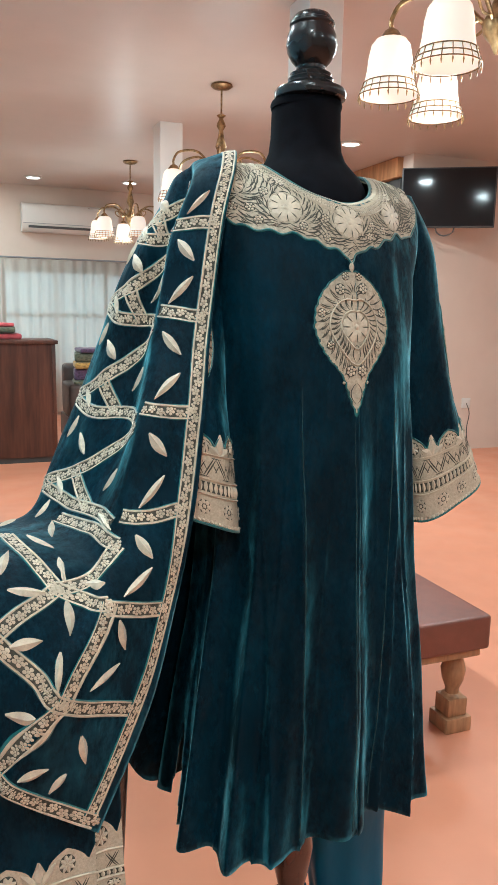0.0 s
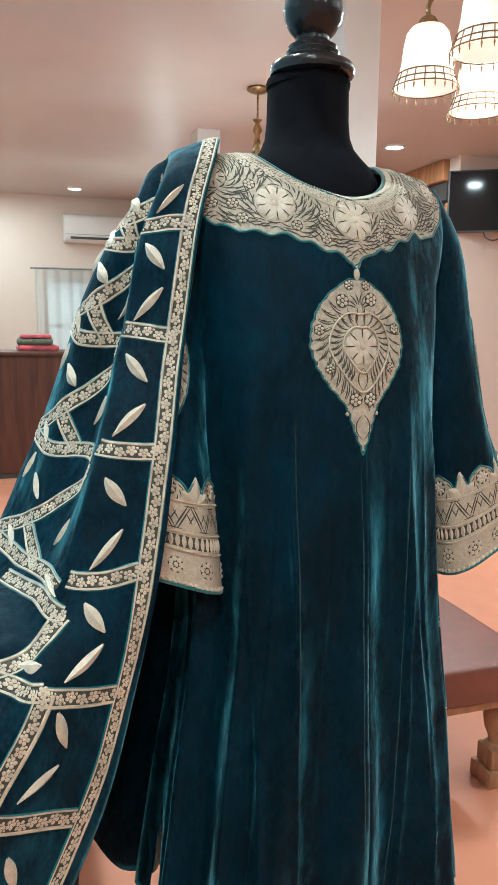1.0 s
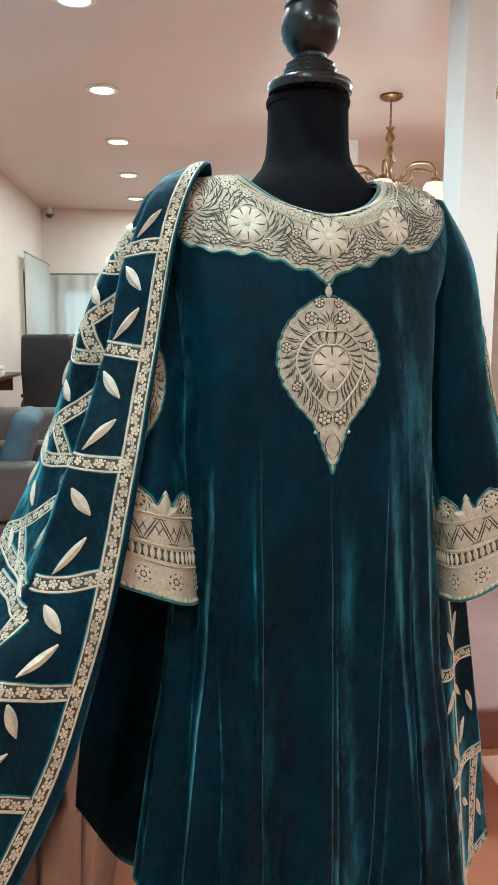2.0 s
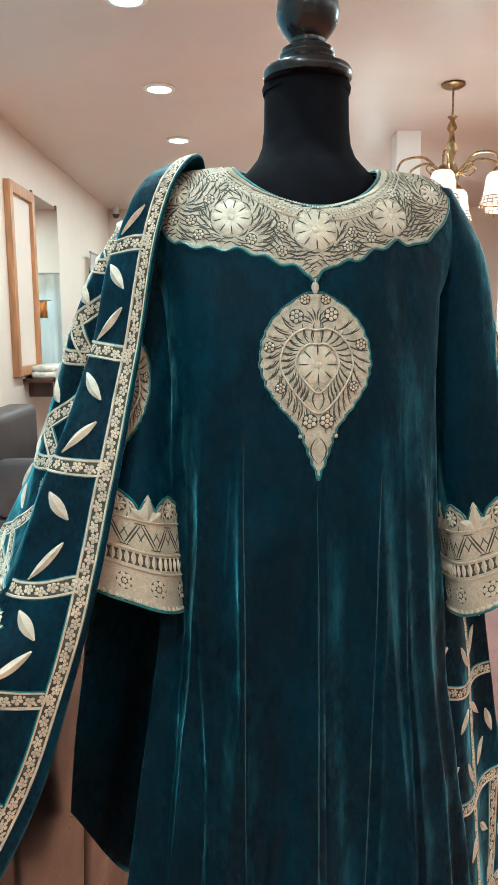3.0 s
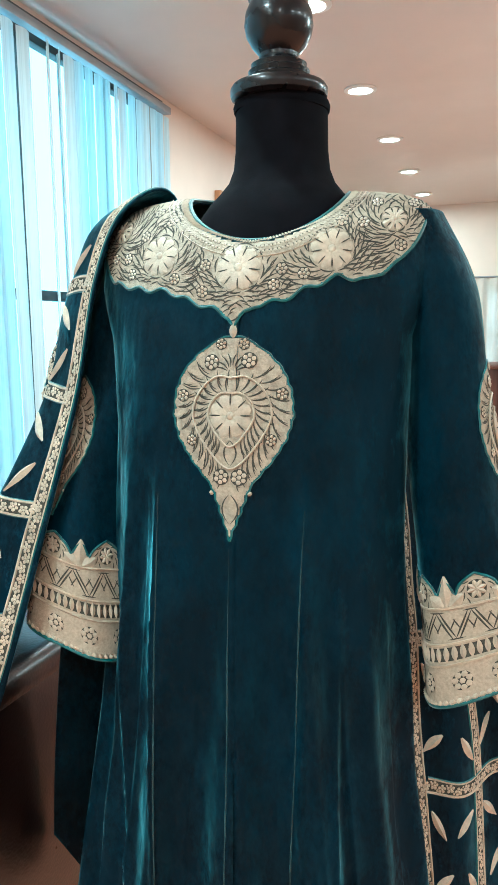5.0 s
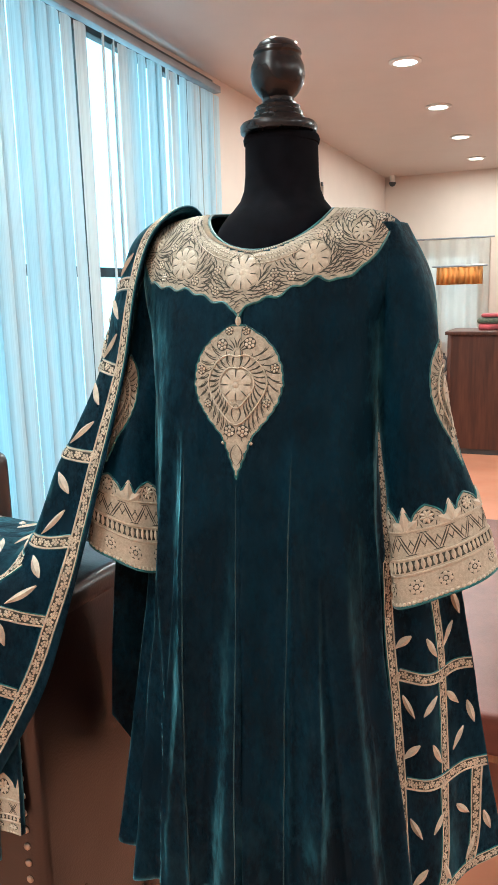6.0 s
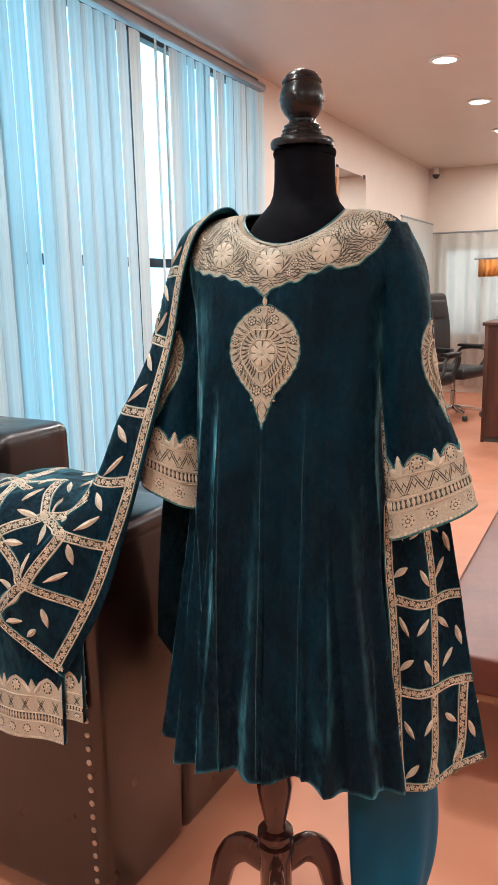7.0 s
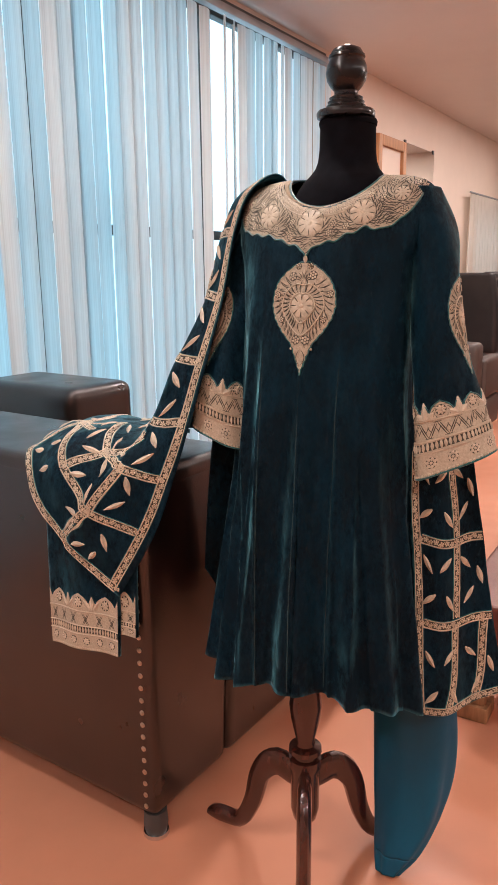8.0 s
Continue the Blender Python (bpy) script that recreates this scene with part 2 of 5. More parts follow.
class Sheet:
    """A piece of cloth: a grid of places P[i, j], sampled by (x, y) in columns and rows of its guide curves."""

    def __init__(self, P, nx, ny, flip=False, wrap=False):
        self.P, self.nx, self.ny = P, nx, ny
        dx = np.gradient(P, axis=0)
        if wrap:
            dx[0] = dx[-1] = (P[1] - P[-2]) / 2
        dy = np.gradient(P, axis=1)
        N = np.cross(dx, dy)
        N /= np.linalg.norm(N, axis=2, keepdims=True) + 1e-12
        self.N = -N if flip else N
        self.lx = np.linalg.norm(dx, axis=2) * (P.shape[0] - 1) / nx
        self.ly = np.linalg.norm(dy, axis=2) * (P.shape[1] - 1) / ny

    def mesh(self, bm=None, keep=None):
        bm = bm or bmesh.new()
        n, m = self.P.shape[:2]
        v = [[bm.verts.new(self.P[i, j]) for j in range(m)] for i in range(n)]
        for i in range(n - 1):
            for j in range(m - 1):
                if keep is None or keep(i, j):
                    bm.faces.new((v[i][j], v[i + 1][j], v[i + 1][j + 1], v[i][j + 1]))
        return bm

    def sample(self, A, x, y):
        n, m = self.P.shape[:2]
        fx, fy = min(max(x / self.nx, 0), 1) * (n - 1), min(max(y / self.ny, 0), 1) * (m - 1)
        i, j = min(int(fx), n - 2), min(int(fy), m - 2)
        a, b = fx - i, fy - j
        return (A[i, j] * (1 - a) + A[i + 1, j] * a) * (1 - b) + (A[i, j + 1] * (1 - a) + A[i + 1, j + 1] * a) * b

    def at(self, x, y, off=0.0):
        return self.sample(self.P, x, y) + off * self.sample(self.N, x, y)

    def near(self, x, y):
        """A chart round (x, y): metres across and along to a place on the cloth."""
        lx, ly = max(float(self.sample(self.lx, x, y)), 1e-3), max(float(self.sample(self.ly, x, y)), 1e-3)
        return lambda dx, dy, off: self.at(x + dx / lx, y + dy / ly, off)


# stitched pieces: each takes a chart(x, y, height) -> place
def leaf(bm, chart, x, y, ang, length, width, rise=0.003, base=0.0008, mi=0, curve=0.0, n=5, blunt=0.8):
    ca, sa = math.cos(ang), math.sin(ang)

    def pt(s, w, h):
        lx, ly = s * length, w + curve * length * (s * (1 - s)) * 4
        return bm.verts.new(chart(x + ca * lx - sa * ly, y + sa * lx + ca * ly, h))
    rows = []
    for i in range(n + 1):
        s = i / n
        w = width * 0.5 * math.sin(math.pi * min(0.97, max(0.03, s)) ** 0.9) ** blunt
        rows.append((pt(s, -w, base), pt(s, 0, base + rise * math.sin(math.pi * (0.12 + 0.76 * s))), pt(s, w, base)))
    for a, b in zip(rows, rows[1:]):
        for k in (0, 1):
            f = bm.faces.new((a[k], b[k], b[k + 1], a[k + 1]))
            f.material_index, f.smooth = mi, True


def dot(bm, chart, x, y, r, rise=0.0015, base=0.0008, n=6, mi=0):
    c = bm.verts.new(chart(x, y, base + rise))
    ring = [bm.verts.new(chart(x + r * math.cos(2 * math.pi * i / n), y + r * math.sin(2 * math.pi * i / n), base)) for i in range(n)]
    for i in range(n):
        f = bm.faces.new((c, ring[i], ring[(i + 1) % n]))
        f.material_index, f.smooth = mi, True


def flower(bm, chart, x, y, r, petals=8, turn=0.0, mi=0, fat=0.62, base=0.0012, rise=0.003):
    for k in range(petals):
        a = turn + 2 * math.pi * k / petals
        leaf(bm, chart, x + 0.16 * r * math.cos(a), y + 0.16 * r * math.sin(a), a, 0.86 * r, fat * 2 * math.pi * r / petals, rise, base, mi, 0, 5, 0.42)
    dot(bm, chart, x, y, 0.2 * r, rise * 1.3, base + 0.001, 8, mi)


def rosette(bm, chart, x, y, r, petals=6, turn=0.0, mi=0):
    for k in range(petals):
        a = turn + 2 * math.pi * k / petals
        dot(bm, chart, x + 0.62 * r * math.cos(a), y + 0.62 * r * math.sin(a), 0.30 * r, 0.0016, 0.0014, 6, mi)
    dot(bm, chart, x, y, 0.28 * r, 0.0018, 0.0014, 6, mi)

# ---------------------------------------------------------------- the room
A0, A1, B0, B1, WT = -1.29, 6.6, -3.2, 9.7, 0.16


def wall_with_holes(axis, at0, at1, lo, hi, z1, holes):
    """A wall between two planes of one axis, from lo to hi along the other, with holes (lo, hi, z0, z1)."""
    bm = bmesh.new()

    def b(s, e, z0, z2):
        if e - s > 1e-4 and z2 - z0 > 1e-4:
            if axis == "x":
                box(bm, at0, at1, s, e, z0, z2)
            else:
                box(bm, s, e, at0, at1, z0, z2)
    x = lo
    for s, e, z0, z2 in sorted(holes):
        b(x, s, 0, z1)
        b(s, e, 0, z0)
        b(s, e, z2, z1)
        x = e
    b(x, hi, 0, z1)
    return bm


structure("floor", boxed(A0 - WT, A1 + WT, B0 - WT, B1 + WT, -0.12, 0), FLOOR, "smooth salmon pink shop floor with a faint sheen", category="floor")
structure("ceiling", boxed(A0 - WT, A1 + WT, B0 - WT, B1 + WT, HIGH, HIGH + 0.1), CEIL, "plain warm off-white ceiling with recessed lights", category="ceiling")
WIN = (-0.5, 4.70, 0.12, 2.765)
structure("wall_west", wall_with_holes("x", A0 - WT, A0, B0, B1, HIGH, [WIN, (8.45, 9.5, 0.75, 1.98)]), PAINT, "cream painted wall with a wide window", category="wall")
structure("wall_north", wall_with_holes("y", B1, B1 + WT, A0 - WT, 4.35, HIGH, [(-1.1, -0.1, 0.7, 1.85), (0.55, 2.2, 0.5, 1.82)]), PAINT, "cream painted end wall with curtained windows", category="wall")
structure("wall_shelves", boxed(4.35, 4.35 + WT, 6.32, B1 + WT, 0, HIGH), PAINT, "cream painted side wall behind display shelves", category="wall")
structure("wall_screen", boxed(3.98, A1 + WT, 6.15, 6.32, 0, HIGH), PAINT, "cream painted wall that carries a dark screen", category="wall")
structure("wall_east", boxed(A1, A1 + WT, B0, 6.15, 0, HIGH), PAINT, "plain cream wall closing the shop", category="wall")
structure("wall_south", boxed(A0 - WT, A1 + WT, B0 - WT, B0, 0, HIGH), PAINT, "plain cream wall closing the shop", category="wall")
structure("pillar_far", boxed(1.57, 1.755, 6.05, 6.27, 0, HIGH, bevel=0.006), PILLAR, "square white painted pillar", category="pillar")
structure("pillar", boxed(1.585, 1.765, 3.4, 3.63, 0, HIGH, bevel=0.006), PILLAR, "square white painted pillar", category="pillar")
structure("backdrop", boxed(-3.2, -3.15, -4, 11.5, -1, 5), DAYLIGHT, "bright hazy daylight outside the windows", category="backdrop")
structure("backdrop_north", boxed(-2.5, 4.8, 11.4, 11.45, -1, 4), DAYLIGHT_END, "bright hazy daylight behind the end wall", category="backdrop")


def window_unit(name, x0, x1, s, e, z0, z1, uprights, rails, label, axis="x", fr=0.05):
    w = thing(name, ROOM, label, "window", "", "structure")

    def bx(a, b, c, d, bev=0.004):
        return boxed(x0, x1, a, b, c, d, bevel=bev) if axis == "x" else boxed(a, b, x0, x1, c, d, bevel=bev)
    for a, b, c, d in [(s, e, z0, z0 + fr), (s, e, z1 - fr, z1), (s, s + fr, z0 + fr, z1 - fr), (e - fr, e, z0 + fr, z1 - fr)]:
        part("window_frame", bx(a, b, c, d), GREY, w)
    for u in uprights:
        part("mullion", bx(u - fr / 2, u + fr / 2, z0 + fr, z1 - fr), GREY, w)
    edges = [s + fr] + [v for u in uprights for v in (u - fr / 2, u + fr / 2)] + [e - fr]
    for a, b in zip(edges[::2], edges[1::2]):
        for r in rails:
            part("transom", bx(a, b, r - fr / 2, r + fr / 2), GREY, w)
        zs = [z0 + fr] + [v for r in rails for v in (r - fr / 2, r + fr / 2)] + [z1 - fr]
        for c, d in zip(zs[::2], zs[1::2]):
            mid = (x0 + x1) / 2
            p = part("pane", boxed(mid - 0.003, mid + 0.003, a, b, c, d) if axis == "x" else boxed(a, b, mid - 0.003, mid + 0.003, c, d), GLASS, w)
            p.visible_shadow = False
    return w


window_unit("window_1", A0 - 0.155, A0 - 0.10, WIN[0], WIN[1], WIN[2], WIN[3], [0.75, 2.1, 3.45], [1.54], "wide dark-framed shop window bright with daylight")
window_unit("window_2", A0 - 0.12, A0 - 0.07, 8.45, 9.5, 0.75, 1.98, [9.0], [], "small window with daylight behind a sheer curtain")
window_unit("window_3", B1 + 0.06, B1 + 0.11, -1.1, -0.1, 0.7, 1.85, [-0.6], [], "curtained window in the end wall", "y")
window_unit("window_4", B1 + 0.06, B1 + 0.11, 0.55, 2.2, 0.5, 1.82, [1.21, 1.83], [1.25], "curtained window in the end wall", "y")


def vertical_blind():
    t = thing("vertical_blind", ROOM, "white vertical fabric blinds drawn across the bright window", "blind")
    top = 2.665
    part("head_rail", boxed(A0 + 0.035, A0 + 0.085, WIN[0], WIN[1] - 0.02, top, top + 0.04, bevel=0.004), ALU, t, "grey aluminium head rail")
    part("valance_bar", boxed(A0 + 0.015, A0 + 0.03, WIN[0], WIN[1] - 0.02, top + 0.05, top + 0.085, bevel=0.003), GREY, t, "dark bar above the blinds")
    rnd = random.Random(4)
    pitch, wd = 0.0915, 0.097
    bm = bmesh.new()
    # one slat, gently bowed
    n = 6
    for z in (0.16, 0.9, 1.7, top - 0.02):
        for i in range(n + 1):
            x = (i / n - 0.5) * wd
            bm.verts.new((0.012 * math.cos(math.pi * (i / n - 0.5)), x, z))
    bm.verts.ensure_lookup_table()
    for r in range(3):
        for i in range(n):
            k = r * (n + 1) + i
            bm.faces.new((bm.verts[k], bm.verts[k + 1], bm.verts[k + n + 2], bm.verts[k + n + 1]))
    bmesh.ops.solidify(bm, geom=bm.faces[:], thickness=0.0012)
    y = WIN[0] + 0.03
    me = mesh_of("slat", bm, SLAT)
    while y < WIN[1] - 0.04:
        turn = 3 + rnd.uniform(-2.5, 2.5)
        if 3.25 < y < 3.35:
            y += pitch
            continue
        ob = new("slat", me)
        ob.parent = t
        if 3.35 < y < 3.50:
            turn = 35 + rnd.uniform(-4, 4)
        elif 4.0 < y < 4.1:
            turn = 20
        ob.matrix_local = pose(A0 + 0.06, y, 0, rnd.uniform(-0.3, 0.3), 0, turn)
        y += pitch
    part("bottom_chain", tube([(A0 + 0.06, WIN[0] + 0.05, 0.175), (A0 + 0.06, WIN[1] - 0.1, 0.175)], 0.002, 5), WHITE, t)


vertical_blind()


def downlight(x, y):
    t = thing("downlight", ROOM @ pose(x, y, HIGH), "round recessed ceiling light, lit", "ceiling light", "recessed ceiling lights")
    part("trim_ring", lathe([(0.072, -0.001), (0.098, -0.001), (0.1, -0.008), (0.074, -0.014), (0.072, -0.001)], 28), WHITE, t)
    part("diffuser", lathe([(0.0715, -0.006), (0.071, -0.010), (0.03, -0.011)], 28), LED, t, "glowing white diffuser")
    return t


base = downlight(*DOWNLIGHTS[0])
for x, y in DOWNLIGHTS[1:]:
    copy_thing(base, ROOM @ pose(x, y, HIGH))


def chandelier(x, y, turn):
    t = thing("chandelier", ROOM @ pose(x, y, HIGH, 0, 0, turn), "antique brass chandelier with lit frosted bell shades", "chandelier", "brass chandeliers")
    part("canopy", lathe([(0.02, 0), (0.065, -0.002), (0.07, -0.012), (0.05, -0.026), (0.012, -0.034)], 20), BRASS, t)
    part("rod", tube([(0, 0, -0.03), (0, 0, -0.19)], 0.006, 8), BRASS, t)
    part("column", lathe([(0.006, -0.10), (0.03, -0.112), (0.012, -0.13), (0.026, -0.16), (0.03, -0.175), (0.014, -0.20), (0.02, -0.24), (0.036, -0.30), (0.02, -0.335), (0.014, -0.36),
                          (0.028, -0.40), (0.05, -0.44), (0.045, -0.47), (0.02, -0.50), (0.006, -0.53)], 18), BRASS, t, "turned and chased brass column").matrix_local = pose(0, 0, -0.073)
    arm_pts = spline([(0.03, 0, -0.45), (0.09, 0, -0.40), (0.17, 0, -0.345), (0.285, 0, -0.36), (0.325, 0, -0.41), (0.325, 0, -0.45)], 22)
    curl = spline([(0.06, 0, -0.43), (0.11, 0, -0.44), (0.15, 0, -0.41), (0.14, 0, -0.385), (0.12, 0, -0.395)], 12)
    bell = [(0.026, -0.468), (0.048, -0.474), (0.062, -0.492), (0.069, -0.525), (0.073, -0.565), (0.080, -0.605), (0.094, -0.64), (0.092, -0.642), (0.077, -0.602), (0.066, -0.525), (0.024, -0.472)]
    for k in range(6):
        m = Matrix.Rotation(2 * math.pi * k / 6, 4, "Z")
        bm = tube(arm_pts, 0.0075, 7)
        tube(curl, 0.005, 6, bm)
        a = part("arm", bm, BRASS, t)
        a.matrix_local = pose(0, 0, -0.073) @ m
        bm = lathe([(0.01, -0.44), (0.022, -0.448), (0.036, -0.468), (0.032, -0.478)], 14, (0.325, 0))
        part("shade_cap", bm, BRASS, a)
        s = part("shade", lathe(bell, 26, (0.325, 0)), SHADE, a, "frosted glass bell shade, lit")
        bm = bmesh.new()
        for i in range(20):
            g = 2 * math.pi * i / 20
            tube([(0.325 + r * math.cos(g), r * math.sin(g), z) for r, z in ((0.0835, -0.605), (0.0885, -0.62), (0.0965, -0.642))], 0.0016, 4, bm)
            lathe([(0.001, -0.645), (0.003, -0.652), (0.001, -0.664)], 5, (0.325 + 0.0965 * math.cos(g), 0.0965 * math.sin(g)), bm)
        for r, z in ((0.0835, -0.605), (0.0905, -0.625), (0.0975, -0.643)):
            tube([(0.325 + r * math.cos(g * math.pi / 12), r * math.sin(g * math.pi / 12), z) for g in range(24)], 0.0018, 4, bm, True)
        f = part("bead_fringe", bm, BRASS, a, "beaded brass rim with small drops")
    return t


CHANDELIERS = [(1.70, 4.96, 8), (1.70, 7.72, 30), (1.685, 2.17, 28)]
hung = chandelier(*CHANDELIERS[0])
hung.scale = (1.05, 1.05, 1.05)
for x, y, g in CHANDELIERS[1:]:
    copy_thing(hung, ROOM @ pose(x, y, HIGH, 0, 0, g))
for x, y, g in CHANDELIERS:
    lamp("chandelier_light", "POINT", ROOM @ pose(x, y, HIGH - 0.78), 17, WARM, radius=0.12)


def air_conditioner():
    t = thing("air_conditioner", ROOM @ pose(1.37, B1, 2.24), "white wall-mounted air conditioner with a long slot", "air conditioner")
    prof = spline([(0, 0.0), (-0.16, 0.0), (-0.215, 0.07), (-0.225, 0.2), (-0.19, 0.31), (0, 0.33)], 20)
    bm = bmesh.new()
    L = [[bm.verts.new((x, -0.005 + p[0], p[1])) for p in prof] for x in (-0.57, 0.57)]
    for i in range(len(prof) - 1):
        bm.faces.new((L[0][i], L[1][i], L[1][i + 1], L[0][i + 1]))
    bm.faces.new(L[0][::-1]), bm.faces.new(L[1])
    part("casing", bm, WHITE, t)
    part("louvre", boxed(-0.5, 0.5, -0.228, -0.15, 0.035, 0.062, bevel=0.004), GREY, t, "dark outlet slot")
    part("front_seam", boxed(-0.56, 0.56, -0.2305, -0.2, 0.085, 0.09), ALU, t)
    part("badge", boxed(0.2, 0.36, -0.222, -0.19, 0.29, 0.302), CHROME, t)


air_conditioner()


def curtain(name, x0, x1, z0, z1, y, waves, m, label, mat=SHEER, amp=0.03):
    t = thing(name, m, label, "curtain")
    n = int(abs(x1 - x0) * 90)
    bm = bmesh.new()
    rows = []
    for z, k in ((z1, 0.6), ((z0 + z1) / 2, 0.9), (z0, 1.15)):
        rows.append([bm.verts.new((x0 + (x1 - x0) * i / n, y + amp * k * math.sin(waves * 2 * math.pi * i / n + 0.7 * math.sin(i * 0.13)), z)) for i in range(n + 1)])
    for a, b in zip(rows, rows[1:]):
        for i in range(n):
            bm.faces.new((a[i], a[i + 1], b[i + 1], b[i]))
    c = part("cloth", bm, mat, t)
    md = c.modifiers.new("thick", "SOLIDIFY")
    md.thickness = 0.0015
    part("rod", tube([(x0 - 0.05, y, z1 + 0.012), (x1 + 0.05, y, z1 + 0.012)], 0.011, 8), ALU, t)


curtain("curtain", 0.45, 2.6, 0.05, 1.92, B1 - 0.10, 16, ROOM, "sheer off-white curtain hanging on a rod, lit from behind")
curtain("curtain", -1.2, 0.0, 0.1, 2.0, B1 - 0.07, 7, ROOM, "sheer off-white curtain hanging on a rod, lit from behind")
curtain("curtain", 8.2, 9.6, 0.3, 2.11, A0 + 0.08 - 2 * (A0 + 0.08), 11, ROOM @ pose(0, 0, 0, 0, 0, 90), "sheer off-white curtain hanging on a rod by a small window")

# orange striped valance on its own rail
OCHRE = Mat("ochre_cloth", (0.58, 0.24, 0.055), 0.7).vary(2.2, 0.6, (6, 1, 1))
curtain("valance", -0.57, -0.04, 1.46, 1.66, B1 - 0.40, 9, ROOM, "short pleated ochre and cream valance on a dark rail", OCHRE, 0.02)


def counter(x0, x1, y0, y1, h, label):
    t = thing("reception_counter", ROOM, label, "counter")
    part("front_panel", boxed(x0 + 0.012, x1 - 0.012, y0 + 0.012, y0 + 0.04, 0.05, h - 0.03), WALNUT, t)
    part("back_panel", boxed(x0 + 0.03, x1 - 0.03, y1 - 0.03, y1 - 0.01, 0.05, h - 0.03), WALNUT, t)
    for a, b in ((x0, x0 + 0.03), (x1 - 0.03, x1)):
        part("side_panel", boxed(a, b, y0, y1, 0, h - 0.03, bevel=0.002), WALNUT, t)
    part("plinth", boxed(x0 + 0.03, x1 - 0.03, y0 + 0.03, y0 + 0.05, 0, 0.05), GREY, t)
    part("countertop", boxed(x0 - 0.02, x1 + 0.02, y0 - 0.02, y1 + 0.02, h - 0.03, h, bevel=0.004), WALNUT, t, "dark glossy countertop")


counter(-0.03, 0.79, 6.58, 7.16, 1.055, "dark walnut reception counter with goods piled on top")


def heap(name, label, m, items):
    """A pile of folded cloths: (width, depth, height, material)."""
    z = 0.0
    for k, (w, d, h, mat) in enumerate(items):
        rnd = random.Random(k + int(100 * w))
        t = thing(name, m @ pose(rnd.uniform(-.02, .02), rnd.uniform(-.02, .02), z, 0, 0, rnd.uniform(-8, 8)), label, "folded cloth", "folded cloths")
        bm = boxed(-w / 2, w / 2, -d / 2, d / 2, 0, h, bevel=min(h, 0.05) * 0.45, seg=3)
        bmesh.ops.subdivide_edges(bm, edges=[e for e in bm.edges if e.calc_length() > 0.1], cuts=3, use_grid_fill=True)
        for v in bm.verts:
            v.co.x += 0.008 * noise.noise(v.co * 12)
            if v.co.z > 0.004:
                v.co.z += 0.004 * noise.noise(v.co * 9 + Vector((k, 0, 0)))
        part("cloth", bm, mat, t)
        z += h + 0.004


def dye(name, c, s=12):
    return Mat(name, c, 0.8, Sheen_Weight=0.3).vary(s, 0.6, (1, 1, 2)).bump(80, 0.4, 0.003)


PINK, GREEN, PURPLE, YELLOW, BLUE, CREAM = dye("pink_cloth", (0.42, 0.07, 0.08)), dye("green_print", (0.10, 0.11, 0.07), 40), dye("purple_print", (0.08, 0.045, 0.10), 50), dye("yellow_cloth", (0.42, 0.25, 0.06), 30), dye("blue_cloth", (0.03, 0.08, 0.34), 20), dye("cream_cloth", (0.6, 0.55, 0.48))
heap("folded_cloth", "brightly printed cloths folded in a pile", ROOM @ pose(0.36, 6.9, 1.055), [(0.34, 0.26, 0.05, PINK), (0.3, 0.25, 0.05, GREEN), (0.26, 0.22, 0.03, PINK)])


def tub_chair(m, mat, label, w=0.62, h=0.95):
    t = thing("leather_chair", m, label, "chair")
    part("base", boxed(-w / 2, w / 2, -0.35, 0.33, 0.08, 0.32, bevel=0.03), mat, t)
    part("seat_cushion", boxed(-w / 2 + 0.1, w / 2 - 0.1, -0.37, 0.18, 0.325, 0.46, bevel=0.045, seg=4), mat, t)
    part("backrest", boxed(-w / 2 + 0.02, w / 2 - 0.02, 0.15, 0.35, 0.325, h, bevel=0.06, seg=4), mat, t)
    for s in (-1, 1):
        part("armrest", boxed(s * w / 2 - (0.12 if s > 0 else 0), s * w / 2 + (0.12 if s < 0 else 0), -0.36, 0.145, 0.325, 0.64, bevel=0.04, seg=4), mat, t)
        for y in (-0.28, 0.26):
            part("foot", lathe([(0.02, 0), (0.03, 0.08)], 10, (s * (w / 2 - 0.08), y)), GREY, t)
    return t


tub_chair(ROOM @ pose(1.26, 7.3, 0), GREY_LEATHER, "brown leather chair piled with folded cloths", 0.62, 0.8)
heap("folded_cloth", "brightly printed cloths folded in a pile", ROOM @ pose(1.22, 7.15, 0.465), [(0.40, 0.36, 0.10, PURPLE), (0.38, 0.34, 0.10, GREEN), (0.38, 0.33, 0.10, PURPLE), (0.36, 0.33, 0.06, YELLOW), (0.36, 0.33, 0.08, GREEN), (0.33, 0.3, 0.04, PURPLE)])


